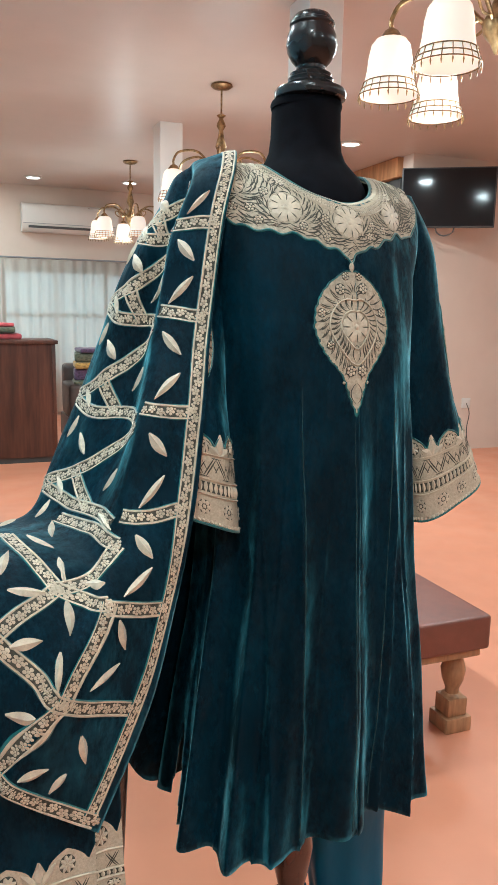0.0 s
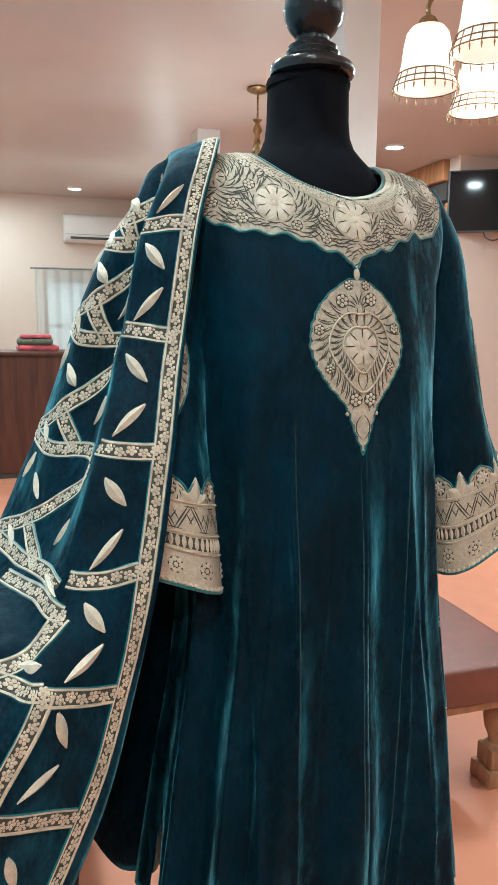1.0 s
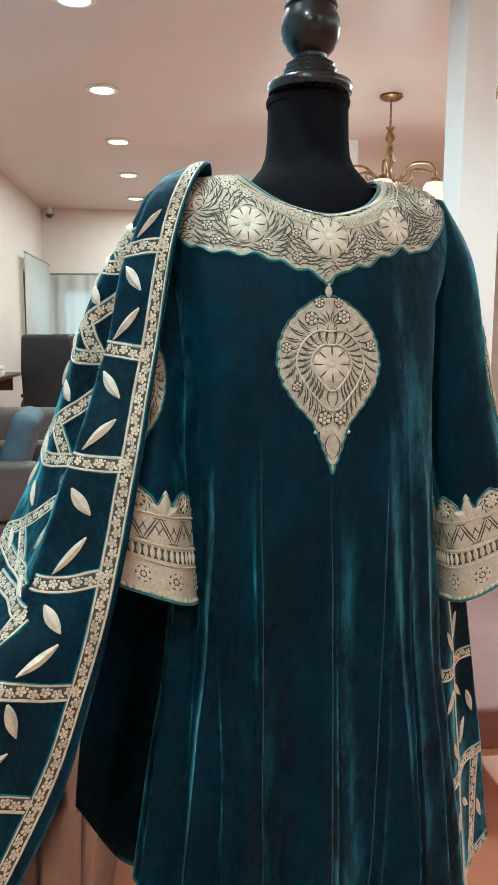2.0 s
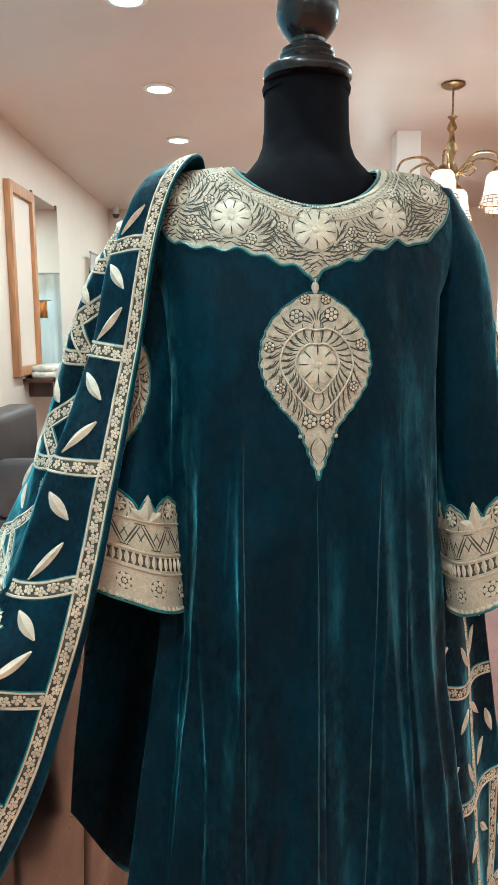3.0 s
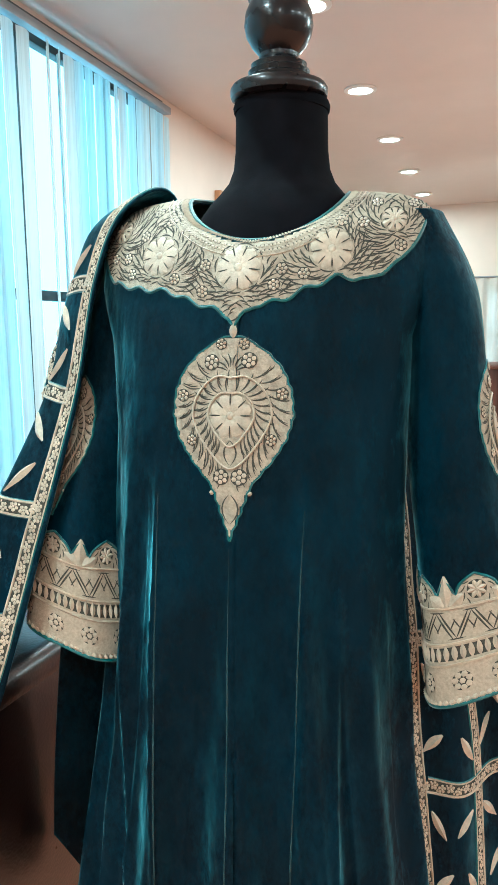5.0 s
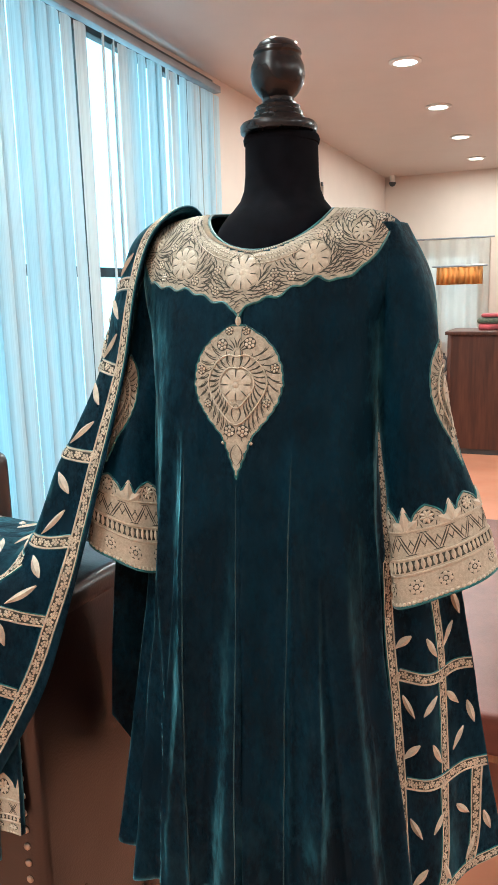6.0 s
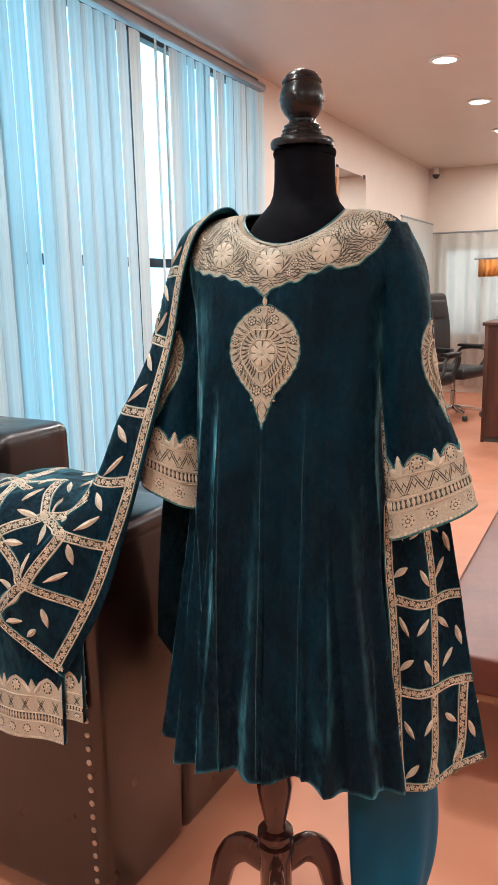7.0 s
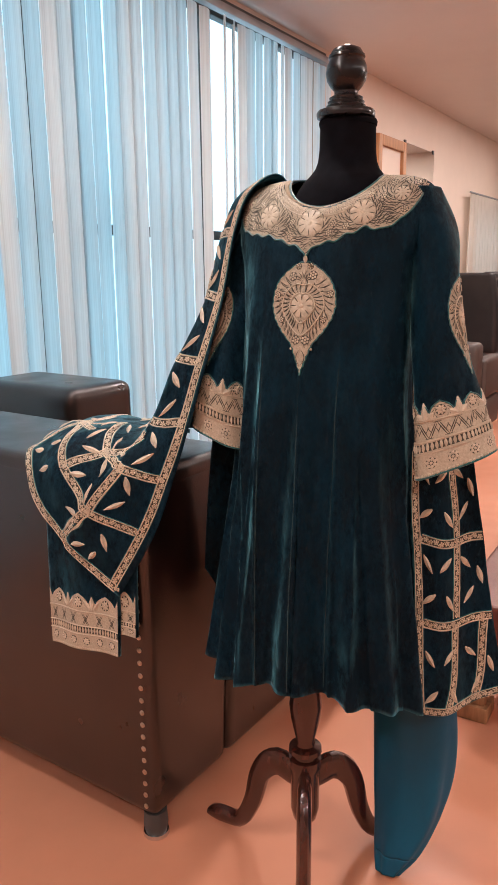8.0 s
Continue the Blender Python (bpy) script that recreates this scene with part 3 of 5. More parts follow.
def office_chair(m, mat, label):
    t = thing("office_chair", m, label, "office chair", "office chairs")
    part("seat", boxed(-0.26, 0.26, -0.26, 0.25, 0.43, 0.54, bevel=0.045, seg=4), mat, t)
    bm = boxed(-0.27, 0.27, 0.2, 0.30, 0.56, 1.29, bevel=0.045, seg=4)
    bmesh.ops.subdivide_edges(bm, edges=[e for e in bm.edges if e.calc_length() > 0.3], cuts=4, use_grid_fill=True)
    for v in bm.verts:
        v.co.y += 0.12 * (v.co.z - 0.56) ** 2 + 0.06 * abs(v.co.x) * -1
        if v.co.z > 1.0:
            v.co.x *= 1 - 0.5 * (v.co.z - 1.0)
    part("backrest", bm, mat, t)
    part("headrest_pad", boxed(-0.19, 0.19, 0.21, 0.28, 1.02, 1.22, bevel=0.03, seg=3), mat, t)
    for s in (-1, 1):
        bm = tube(spline([(s * 0.27, 0.18, 0.5), (s * 0.33, 0.16, 0.58), (s * 0.33, 0.1, 0.70), (s * 0.32, -0.16, 0.71), (s * 0.3, -0.2, 0.62), (s * 0.26, -0.14, 0.5)], 20), 0.018, 8)
        part("armrest", bm, GREY, t)
        part("arm_pad", boxed(s * 0.32 - 0.04, s * 0.32 + 0.04, -0.15, 0.13, 0.722, 0.752, bevel=0.012), mat, t)
    part("gas_lift", lathe([(0.03, 0.10), (0.03, 0.28), (0.02, 0.285), (0.02, 0.43)], 12), CHROME, t)
    for k in range(5):
        g = 2 * math.pi * k / 5 + 0.3
        b = part("base_spoke", tube([(0, 0, 0.11), (0.16 * math.cos(g), 0.16 * math.sin(g), 0.095), (0.3 * math.cos(g), 0.3 * math.sin(g), 0.075)], [0.026, 0.022, 0.015], 8), CHROME, t)
        w = lathe([(0.012, -0.022), (0.028, -0.018), (0.028, 0.018), (0.012, 0.022)], 12)
        for v in w.verts:
            v.co = Matrix.Translation((0.3 * math.cos(g), 0.3 * math.sin(g), 0.03)) @ Matrix.Rotation(g, 4, "Z") @ Matrix.Rotation(radians(90), 4, "X") @ v.co
        part("castor", w, GREY, b)
    return t


oc = office_chair(ROOM @ pose(-0.52, 7.8, 0, 0, 0, 72), BLACK_LEATHER, "black leather high-backed office chair on castors")
copy_thing(oc, ROOM @ pose(-0.70, 7.05, 0, 0, 0, 165))


def arm_sofa(m, mat, label, w=0.85, h=0.86):
    t = tub_chair(m, mat, label, w, h)
    t.name = "armchair"
    return t


arm_sofa(ROOM @ pose(-0.66, 5.75, 0, 0, 0, 180), GREY_LEATHER, "taupe leather armchair by the mirror wall", 0.72, 0.78)
arm_sofa(ROOM @ pose(-0.76, 4.45, 0, 0, 0, 90), GREY_LEATHER, "taupe leather armchair with a slate blue cushion", 0.9, 0.86)
cush = thing("cushion", ROOM @ pose(-0.62, 4.4, 0.475, 0, 18, 4), "slate blue cushion lying on the armchair", "cushion")
part("cover", boxed(-0.07, 0.07, -0.24, 0.24, 0, 0.42, bevel=0.06, seg=4), SLATE, cush)

# wood-framed panel, wall mirror and ledge on the west wall
pan = thing("framed_panel", ROOM @ pose(A0, 5.93, 0), "tall pale panel in a light wooden frame", "panel")
for y0, y1, z0, z1 in ((-0.31, -0.24, 0.98, 2.38), (0.24, 0.31, 0.98, 2.38), (-0.24, 0.24, 2.30, 2.38), (-0.24, 0.24, 0.98, 1.05)):
    part("frame_rail", boxed(0, 0.05, y0, y1, z0, z1, bevel=0.005), OAK, pan)
part("board", boxed(0.004, 0.02, -0.24, 0.24, 1.05, 2.30), PAINT, pan, "pale board")
mir = thing("wall_mirror", ROOM @ pose(A0, 6.68, 0), "frameless wall mirror held by small clips", "mirror")
part("mirror_glass", boxed(0.004, 0.010, -0.42, 0.42, 1.0, 2.40), MIRROR, mir)
for y in (-0.38, 0.38):
    for z in (1.005, 2.40):
        part("clip", boxed(0, 0.016, y - 0.018, y + 0.018, z - 0.018, z + 0.018, bevel=0.003), GREY, mir)
led = thing("wall_ledge", ROOM @ pose(A0, 6.3, 0.92), "narrow dark wooden ledge carrying folded pale cloth", "shelf")
part("board", boxed(0, 0.22, -0.45, 0.75, 0.0, 0.03, bevel=0.004), WALNUT, led)
part("bracket", boxed(0.0, 0.18, -0.3, -0.27, -0.12, 0.0), WALNUT, led)
part("bracket", boxed(0.0, 0.18, 0.55, 0.58, -0.12, 0.0), WALNUT, led)
heap("folded_cloth", "cream cloth in clear wrap folded on the ledge", ROOM @ pose(A0 + 0.12, 6.15, 0.95), [(0.2, 0.5, 0.05, CREAM), (0.18, 0.45, 0.04, CREAM)])

cctv = thing("security_camera", ROOM @ pose(A0 + 0.12, B1 - 0.12, HIGH - 0.08), "small white dome camera in the ceiling corner", "camera")
part("bracket", lathe([(0.03, 0.0), (0.035, 0.08)], 14), WHITE, cctv)
part("dome", lathe([(0.004, -0.05), (0.028, -0.04), (0.042, -0.015), (0.045, 0.0)], 16), GREY, cctv)

# screen on the wall, and a hook with cords under it
tv = thing("wall_screen", ROOM @ pose(4.25, 5.97, 2.385, 0, 0, -33), "large dark flat screen hung high on the wall", "screen")
part("back_shell", boxed(-0.42, 0.42, -0.05, -0.01, -0.265, 0.265, bevel=0.01), GREY, tv)
part("display", boxed(-0.405, 0.405, -0.054, -0.051, -0.25, 0.253), SCREEN, tv, "switched-off glossy display")
part("wall_mount", boxed(-0.06, 0.06, -0.009, 0.19, -0.08, 0.08), GREY, tv)
bm = tube(spline([(-0.10, -0.03, -0.26), (-0.08, -0.03, -0.31), (-0.02, -0.03, -0.335), (0.05, -0.03, -0.31), (0.07, -0.03, -0.26)], 14), 0.006, 6)
part("cable", bm, GREY, tv)
so = thing("wall_socket", ROOM @ pose(4.74, 6.15, 0.47), "white wall socket with a thin dark cord", "socket")
part("plate", boxed(-0.05, 0.05, -0.012, 0, -0.05, 0.05, bevel=0.003), WHITE, so)
part("cord", tube(spline([(0.0, -0.014, 0.0), (0.03, -0.03, -0.1), (0.01, -0.03, -0.25), (0.02, -0.04, -0.40)], 14), 0.004, 5), GREY, so)


def display_shelves():
    t = thing("display_shelves", ROOM @ pose(4.345, 7.24, 0), "wooden display shelves with a dark header, hung with printed garments", "shelves")
    for y in (-0.87, 0.0, 0.97):
        part("upright", boxed(-0.36, -0.005, y - 0.02, y + 0.02, 0, 2.41, bevel=0.003), OAK, t)
    for z in (0.12, 1.22):
        for y0, y1 in ((-0.85, -0.02), (0.02, 0.95)):
            part("shelf", boxed(-0.36, -0.005, y0, y1, z, z + 0.05, bevel=0.003), OAK, t)
    part("header", boxed(-0.37, -0.005, -0.89, 0.99, 2.44, 2.60, bevel=0.003), GREY, t, "dark header board")
    part("cornice", boxed(-0.42, -0.005, -0.91, 0.995, 2.605, 2.785, bevel=0.006), OAK, t, "orange-brown wooden cornice")
    part("rail", tube([(-0.2, -0.85, 2.12), (-0.2, 0.95, 2.12)], 0.012, 8), CHROME, t)


display_shelves()


def hanging_garment(y, mat, label):
    t = thing("hanging_garment", ROOM @ pose(4.14, y, 0), label, "garment", "garments on the rail")
    bm = bmesh.new()
    n, rows = 24, []
    for z, w in ((2.09, 0.03), (2.0, 0.16), (1.7, 0.17), (1.4, 0.19), (1.30, 0.2)):
        rows.append([bm.verts.new((w * math.cos(2 * math.pi * i / n), (0.035 + 0.012 * math.cos(10 * math.pi * i / n)) * math.sin(2 * math.pi * i / n), z)) for i in range(n)])
    for a, b in zip(rows, rows[1:]):
        for i in range(n):
            bm.faces.new((a[i], b[i], b[(i + 1) % n], a[(i + 1) % n]))
    bm.faces.new(rows[0]), bm.faces.new(rows[-1][::-1])
    part("cloth", bm, mat, t)
    part("hook", tube([(0, 0, 2.085), (0, 0, 2.125), (0.0, 0.012, 2.135)], 0.003, 5), CHROME, t)


for k in range(11):
    hanging_garment(6.5 + 0.155 * k, (PURPLE, GREEN, BLUE, PURPLE, CREAM, PINK)[k % 6], "printed garment hanging from the shop rail")
for k, (y, c) in enumerate(((6.65, BLUE), (7.0, PURPLE), (7.5, BLUE), (7.9, BLUE))):
    heap("folded_cloth", "bright blue and purple cloths folded on the shelf", ROOM @ pose(4.16, y, 0.17), [(0.28, 0.3, 0.16, c), (0.27, 0.28, 0.18, BLUE), (0.26, 0.28, 0.16, c), (0.25, 0.27, 0.14, BLUE)])


def bench():
    t = thing("upholstered_bench", ROOM, "brown leather bench on turned pale wooden legs", "bench")
    x0, x1, y0, y1 = 0.60, 1.48, 1.74, 3.35
    part("cushion", boxed(x0, x1, y0, y1, 0.30, 0.41, bevel=0.014, seg=3), BENCH_LEATHER, t)
    part("seat_frame", boxed(x0 + 0.02, x1 - 0.02, y0 + 0.02, y1 - 0.02, 0.272, 0.298, bevel=0.004), PINE, t)
    prof = [(0.03, 0.272), (0.042, 0.266), (0.042, 0.26), (0.022, 0.25), (0.03, 0.235), (0.04, 0.20), (0.034, 0.165), (0.022, 0.135), (0.022, 0.12), (0.034, 0.112)]
    for x in (x0 + 0.055, x1 - 0.055):
        for y in (y0 + 0.10, y1 - 0.10):
            bm = lathe(prof[::-1], 20, (x, y))
            for z0, z1, w in ((0.0, 0.05, 0.048), (0.05, 0.11, 0.036)):
                box(bm, x - w, x + w, y - w, y + w, z0, z1, bevel=0.006)
            part("leg", bm, PINE, t)


bench()


def sofa():
    t = thing("leather_sofa", SOFA, "dark brown leather sofa edged with nickel nails", "sofa")
    # side that faces the room's end, flaring a little towards the top
    def flare(bm, amount=0.04):
        for v in bm.verts:
            k = (v.co.z / 0.95)
            if v.co.y < 1.0:
                v.co.y -= amount * k
            if v.co.x > 0.0:
                v.co.x += amount * k
        return bm
    bm = boxed(-1.05, 0.10, 0.93, 1.22, 0.07, 0.915, bevel=0.028, seg=4)
    bmesh.ops.subdivide_edges(bm, edges=[e for e in bm.edges if e.calc_length() > 0.4], cuts=5, use_grid_fill=True)
    part("arm", flare(bm), LEATHER, t)
    part("arm_cap", flare(boxed(-1.06, 0.10, 0.93, 1.24, 0.88, 0.935, bevel=0.026, seg=4)), LEATHER, t, "padded arm top")
    bm = boxed(-0.16, 0.10, 1.225, 2.5, 0.07, 0.915, bevel=0.03, seg=4)
    bmesh.ops.subdivide_edges(bm, edges=[e for e in bm.edges if e.calc_length() > 0.4], cuts=5, use_grid_fill=True)
    for v in bm.verts:
        if v.co.z > 0.4:
            v.co.z -= 0.34 * min(1, max(0, (v.co.y - 1.24) / 0.25)) * (v.co.z - 0.4) / 0.515
    part("backrest", flare(bm), LEATHER, t)
    part("seat_cushion", boxed(-0.95, -0.165, 1.25, 2.2, 0.25, 0.5, bevel=0.05, seg=4), LEATHER, t)
    bm = boxed(-1.20, -0.69, 1.48, 1.78, 0.505, 0.965, bevel=0.05, seg=5)
    part("bolster", bm, LEATHER, t, "rounded leather bolster")
    part("far_arm", boxed(-1.05, -0.165, 2.21, 2.5, 0.07, 0.56, bevel=0.03, seg=4), LEATHER, t)
    nail = mesh_of("nail", lathe([(0.0065, 0.0), (0.006, 0.0025), (0.003, 0.0045)], 10), NICKEL)
    for i in range(26):
        z = 0.10 + i * 0.0325
        k = z / 0.95
        ob = new("nail", nail)
        ob.parent = t
        ob.matrix_local = pose(0.074 + 0.04 * k, 0.9295 - 0.04 * k, z, 90, 0, 0)
    for x, y in ((0.075, 0.96), (-0.95, 0.96), (0.06, 2.42), (-0.95, 2.42)):
        f = part("foot", lathe([(0.026, 0.008), (0.03, 0.03), (0.028, 0.07)], 16, (x, y)), GREY, t)
        part("foot_cap", lathe([(0.030, 0.0), (0.033, 0.004), (0.031, 0.012), (0.022, 0.015)], 16, (x, y)), CHROME, f)


sofa()

# ---------------------------------------------------------------- dress form and its stand
NECK = (0.020, 0.064)


def dress_form():
    bm = bmesh.new()
    # torso under the clothes, shoulders and neck in black jersey
    prof = [(0.10, 0.80), (0.125, 0.84), (0.13, 0.95), (0.100, 1.12), (0.106, 1.25), (0.114, 1.36), (0.098, 1.43), (0.094, 1.478), (0.092, 1.505), (0.086, 1.522), (0.074, 1.537), (0.0635, 1.552), (0.0575, 1.570), (0.055, 1.592), (0.0545, 1.615), (0.054, 1.635)]
    n, rings = 36, []
    for r, z in prof:
        k = min(1, max(0, (z - 1.36) / 0.16))
        sx, sy = 1.12 * (1 - k) + 0.98 * k, 0.78 * (1 - k) + 1.04 * k
        cx, cy = 0.006 + 0.014 * k, 0.0 + NECK[1] * k
        rings.append([bm.verts.new((cx + sx * r * math.cos(2 * math.pi * i / n), cy + sy * r * math.sin(2 * math.pi * i / n), z)) for i in range(n)])
    for a, b in zip(rings, rings[1:]):
        for i in range(n):
            bm.faces.new((a[i], a[(i + 1) % n], b[(i + 1) % n], b[i]))
    bm.faces.new(rings[0][::-1]), bm.faces.new(rings[-1])
    # rolled seam, turned cap and finial in black lacquer
    lathe([(0.048, 1.632), (0.0550, 1.634), (0.0560, 1.640), (0.054, 1.645), (0.048, 1.646)], 32, NECK, bm)
    lathe([(0.050, 1.645), (0.0545, 1.647), (0.0555, 1.651), (0.0555, 1.656), (0.053, 1.660), (0.040, 1.661), (0.0365, 1.664), (0.0375, 1.669), (0.034, 1.672), (0.035, 1.677), (0.031, 1.680),
           (0.032, 1.685), (0.027, 1.688), (0.0225, 1.692), (0.0225, 1.697), (0.030, 1.706), (0.0365, 1.718), (0.039, 1.731), (0.0375, 1.745), (0.033, 1.756), (0.0325, 1.759), (0.0345, 1.762), (0.0335, 1.767),
           (0.030, 1.769), (0.0295, 1.772), (0.026, 1.778), (0.016, 1.783), (0.004, 1.785)], 32, (NECK[0] - 0.001, NECK[1] - 0.012), bm, mi=1)
    for v in bm.verts:
        v.co.z = v.co.z - 0.021 * min(1, max(0, (v.co.z - 1.45) / 0.12)) if v.co.z < 1.6605 else 1.6395 + (v.co.z - 1.6605) * 0.905
    ob = part("dress_form", bm, [BLACK_CLOTH, LACQUER])
    ob.matrix_world = FORM
    tagged(ob, "black jersey dress form with a turned black finial", "dress form")


dress_form()


def form_stand():
    t = thing("tripod_stand", FORM @ pose(-0.022, -0.03, 0), "dark mahogany tripod stand under the dress form", "stand")
    part("pole", lathe([(0.02, 0.80), (0.024, 0.55), (0.03, 0.46), (0.036, 0.42), (0.032, 0.385), (0.02, 0.33), (0.022, 0.322), (0.036, 0.315), (0.037, 0.305), (0.024, 0.298), (0.026, 0.29)][::-1], 24), MAHOGANY, t)
    part("hub", lathe([(0.012, 0.12), (0.026, 0.135), (0.032, 0.16), (0.033, 0.26), (0.038, 0.272), (0.036, 0.288)], 24), MAHOGANY, t)
    for g in (170, 48, 290):
        m = Matrix.Rotation(radians(g), 4, "Z")
        path = spline([(0.02, 0, 0.235), (0.075, 0, 0.245), (0.12, 0, 0.20), (0.145, 0, 0.11), (0.18, 0, 0.045), (0.23, 0, 0.032), (0.275, 0, 0.026)], 26)
        wide = [0.042, 0.044, 0.045, 0.045, 0.044, 0.042, 0.040, 0.038, 0.036, 0.034, 0.033, 0.032, 0.030, 0.029, 0.028, 0.027, 0.027, 0.026, 0.026, 0.026, 0.026, 0.027, 0.027, 0.027, 0.025, 0.021, 0.012]
        bm = bmesh.new()
        rings = []
        for i, p in enumerate(path):
            d = Vector(path[min(i + 1, 26)] - path[max(i - 1, 0)]).normalized()
            up = Vector((-d.z, 0, d.x))
            w, h = 0.016, wide[i] * 0.8
            rings.append([bm.verts.new(Vector(p) + up * h * math.cos(a) * (1 if abs(math.cos(a)) < 0.9 else 0.95) + Vector((0, w * math.sin(a), 0))) for a in [2 * math.pi * k / 12 for k in range(12)]])
        for a, b in zip(rings, rings[1:]):
            for k in range(12):
                bm.faces.new((a[k], b[k], b[(k + 1) % 12], a[(k + 1) % 12]))
        bm.faces.new(rings[0]), bm.faces.new(rings[-1][::-1])
        for v in bm.verts:
            v.co.z = max(v.co.z, 0.001)
        part("leg", bm, MAHOGANY, t).matrix_local = m


form_stand()

# ---------------------------------------------------------------- the tunic
kurta = thing("velvet_tunic", FORM, "dark teal velvet tunic with beige embroidered yoke and cuffs", "tunic")

LEVELS = np.array([0.445, 0.57, 0.75, 0.92, 1.07, 1.16, 1.26, 1.36])
HALF = np.array([0.226, 0.212, 0.196, 0.178, 0.168, 0.166, 0.166, 0.172])
FRONT = np.array([0.152, 0.150, 0.147, 0.142, 0.137, 0.132, 0.124, 0.104])
BACK = np.array([0.150, 0.145, 0.135, 0.125, 0.115, 0.110, 0.105, 0.098])


def sup(c, e):
    return math.copysign(abs(c) ** e, c)


CREASES = ((-0.088, 1.26), (0.066, 1.22), (-0.132, 1.18), (0.103, 1.12))


def ring(phi, z):
    c, s = math.cos(phi), math.sin(phi)
    hw, fr, bk = (float(np.interp(z, LEVELS, T)) for T in (HALF, FRONT, BACK))
    low = min(1, max(0, (1.26 - z) / 0.8))
    e = 2 / (2.0 + 0.7 * low)
    x, y = hw * sup(c, e), (fr if s < 0 else bk) * sup(s, e)
    x *= 1 + (0.0 if c > 0 else 0.07) * low
    # soft folds that open out towards the hem
    g = phi + math.pi / 2
    kk = 7.0 * g + 0.35 * math.sin(2 * g + 0.4) + 0.12 * math.sin(4 * z + 3 * g)
    crest = (0.5 + 0.5 * math.cos(2 * kk)) ** (2.6 - 1.2 * low)
    sharp = 0.45 * min(1, max(0, (z - 0.5) / 0.25))
    crest = crest * (1 - sharp) + sharp * (1 - abs(math.sin(kk))) ** 1.6
    fold = crest - 0.36 - 0.06 * low + 0.16 * math.cos(5 * g + 1.0)
    amp = 0.042 * low ** 1.0 * (0.8 + 0.3 * math.sin(1.7 * (round(kk / math.pi) % 14) + 1.2))
    d = Vector((x / hw ** 2, y / fr ** 2, 0)).normalized()
    wob = (0.006 * noise.noise((x * 10, y * 10, z * 4)) + 0.003 * noise.noise((x * 26, y * 26, z * 9))) * min(1, low + 0.5)
    # pressed creases down the front and long soft drags from the armholes
    if s < 0:
        for xc, z1 in CREASES:
            run = min(1, max(0, (z1 - z) / 0.22))
            wob += 0.0125 * run * math.exp(-abs(x - xc - 0.004 * noise.noise((xc * 9, 3.1, z * 5))) / 0.006)
        wob += 0.005 * noise.noise((x * 22 + 2.5 * z * (1 if x > 0 else -1), 4.7, z * 3.0)) * min(1, max(0, (1.42 - z) / 0.1))
    return Vector((0.004 + x, y, z)) + d * (amp * fold + wob)


def neckline(phi):
    c, s = math.cos(phi), math.sin(phi)
    return Vector((0.012 + 0.090 * c, 0.030 + 0.090 * s, 1.515 - 0.058 * max(0, -s) ** 1.4 + 0.008 * max(0, s)))


def hem(phi):
    s = math.sin(phi)
    g = phi + math.pi / 2
    return (0.475 + 0.034 * max(0, -s) + 0.016 * max(0, -math.cos(phi)) if s < 0.03 else 0.53) + 0.009 * math.cos(5 * g + 0.5) + 0.012 * math.sin(3 * g + 0.6)


NP, NZ, NS = 420, 84, 22
BODY = np.zeros((NP + 1, NZ + NS + 1, 3))
for i in range(NP + 1):
    phi = -math.pi / 2 + 2 * math.pi * i / NP
    h = hem(phi)
    for j in range(NZ + 1):
        BODY[i, j] = ring(phi, h + (1.36 - h) * j / NZ)
    top, nk = Vector(BODY[i, NZ]), neckline(phi)
    k = min(1.0, (math.cos(phi) ** 2 + 0.0016) ** 0.4)
    ctrl = Vector((top.x * (1 + (0.52 if top.x > 0 else 0.40) * k), top.y * (1.0 - 0.04 * (1 - k)) + 0.058 * k, 1.36 + 0.166 * k + 0.085 * (1 - k)))
    for j in range(1, NS + 1):
        t = j / NS
        BODY[i, NZ + j] = top * (1 - t) ** 2 + ctrl * 2 * t * (1 - t) + nk * t * t
body = Sheet(BODY, 1.0, 1.0, flip=False, wrap=True)


def slit(i, j):
    z = BODY[i, j, 2]
    g = (i / NP) * 360
    return not (z < 0.66 and (abs(g - 268) < 0.9 + 3.0 * (0.66 - z) / 0.2 or abs(g - 94) < 0.9 + 1.5 * (0.66 - z) / 0.2))


bm = body.mesh(keep=slit)
bmesh.ops.remove_doubles(bm, verts=bm.verts, dist=1e-5)
from mathutils.bvhtree import BVHTree
BODY_TREE = BVHTree.FromBMesh(bm)
cloth = part("body", bm, [VELVET, LINING], kurta, "", True, 180)
thick = cloth.modifiers.new("thick", "SOLIDIFY")
thick.thickness, thick.offset, thick.material_offset = 0.0025, -1, 1


def front(x, z, off):
    """A place on the front of the tunic, off metres proud of the cloth."""
    p, nrm, _, _ = BODY_TREE.ray_cast(Vector((x, -1.0, z)), Vector((0, 1, 0)))
    if p is None or p.y > 0.09:
        p, nrm, _, _ = BODY_TREE.find_nearest(Vector((x, -0.02, z)))
    if nrm.y > 0 or (nrm.y == 0 and nrm.z < 0):
        nrm = -nrm
    return p + nrm * off


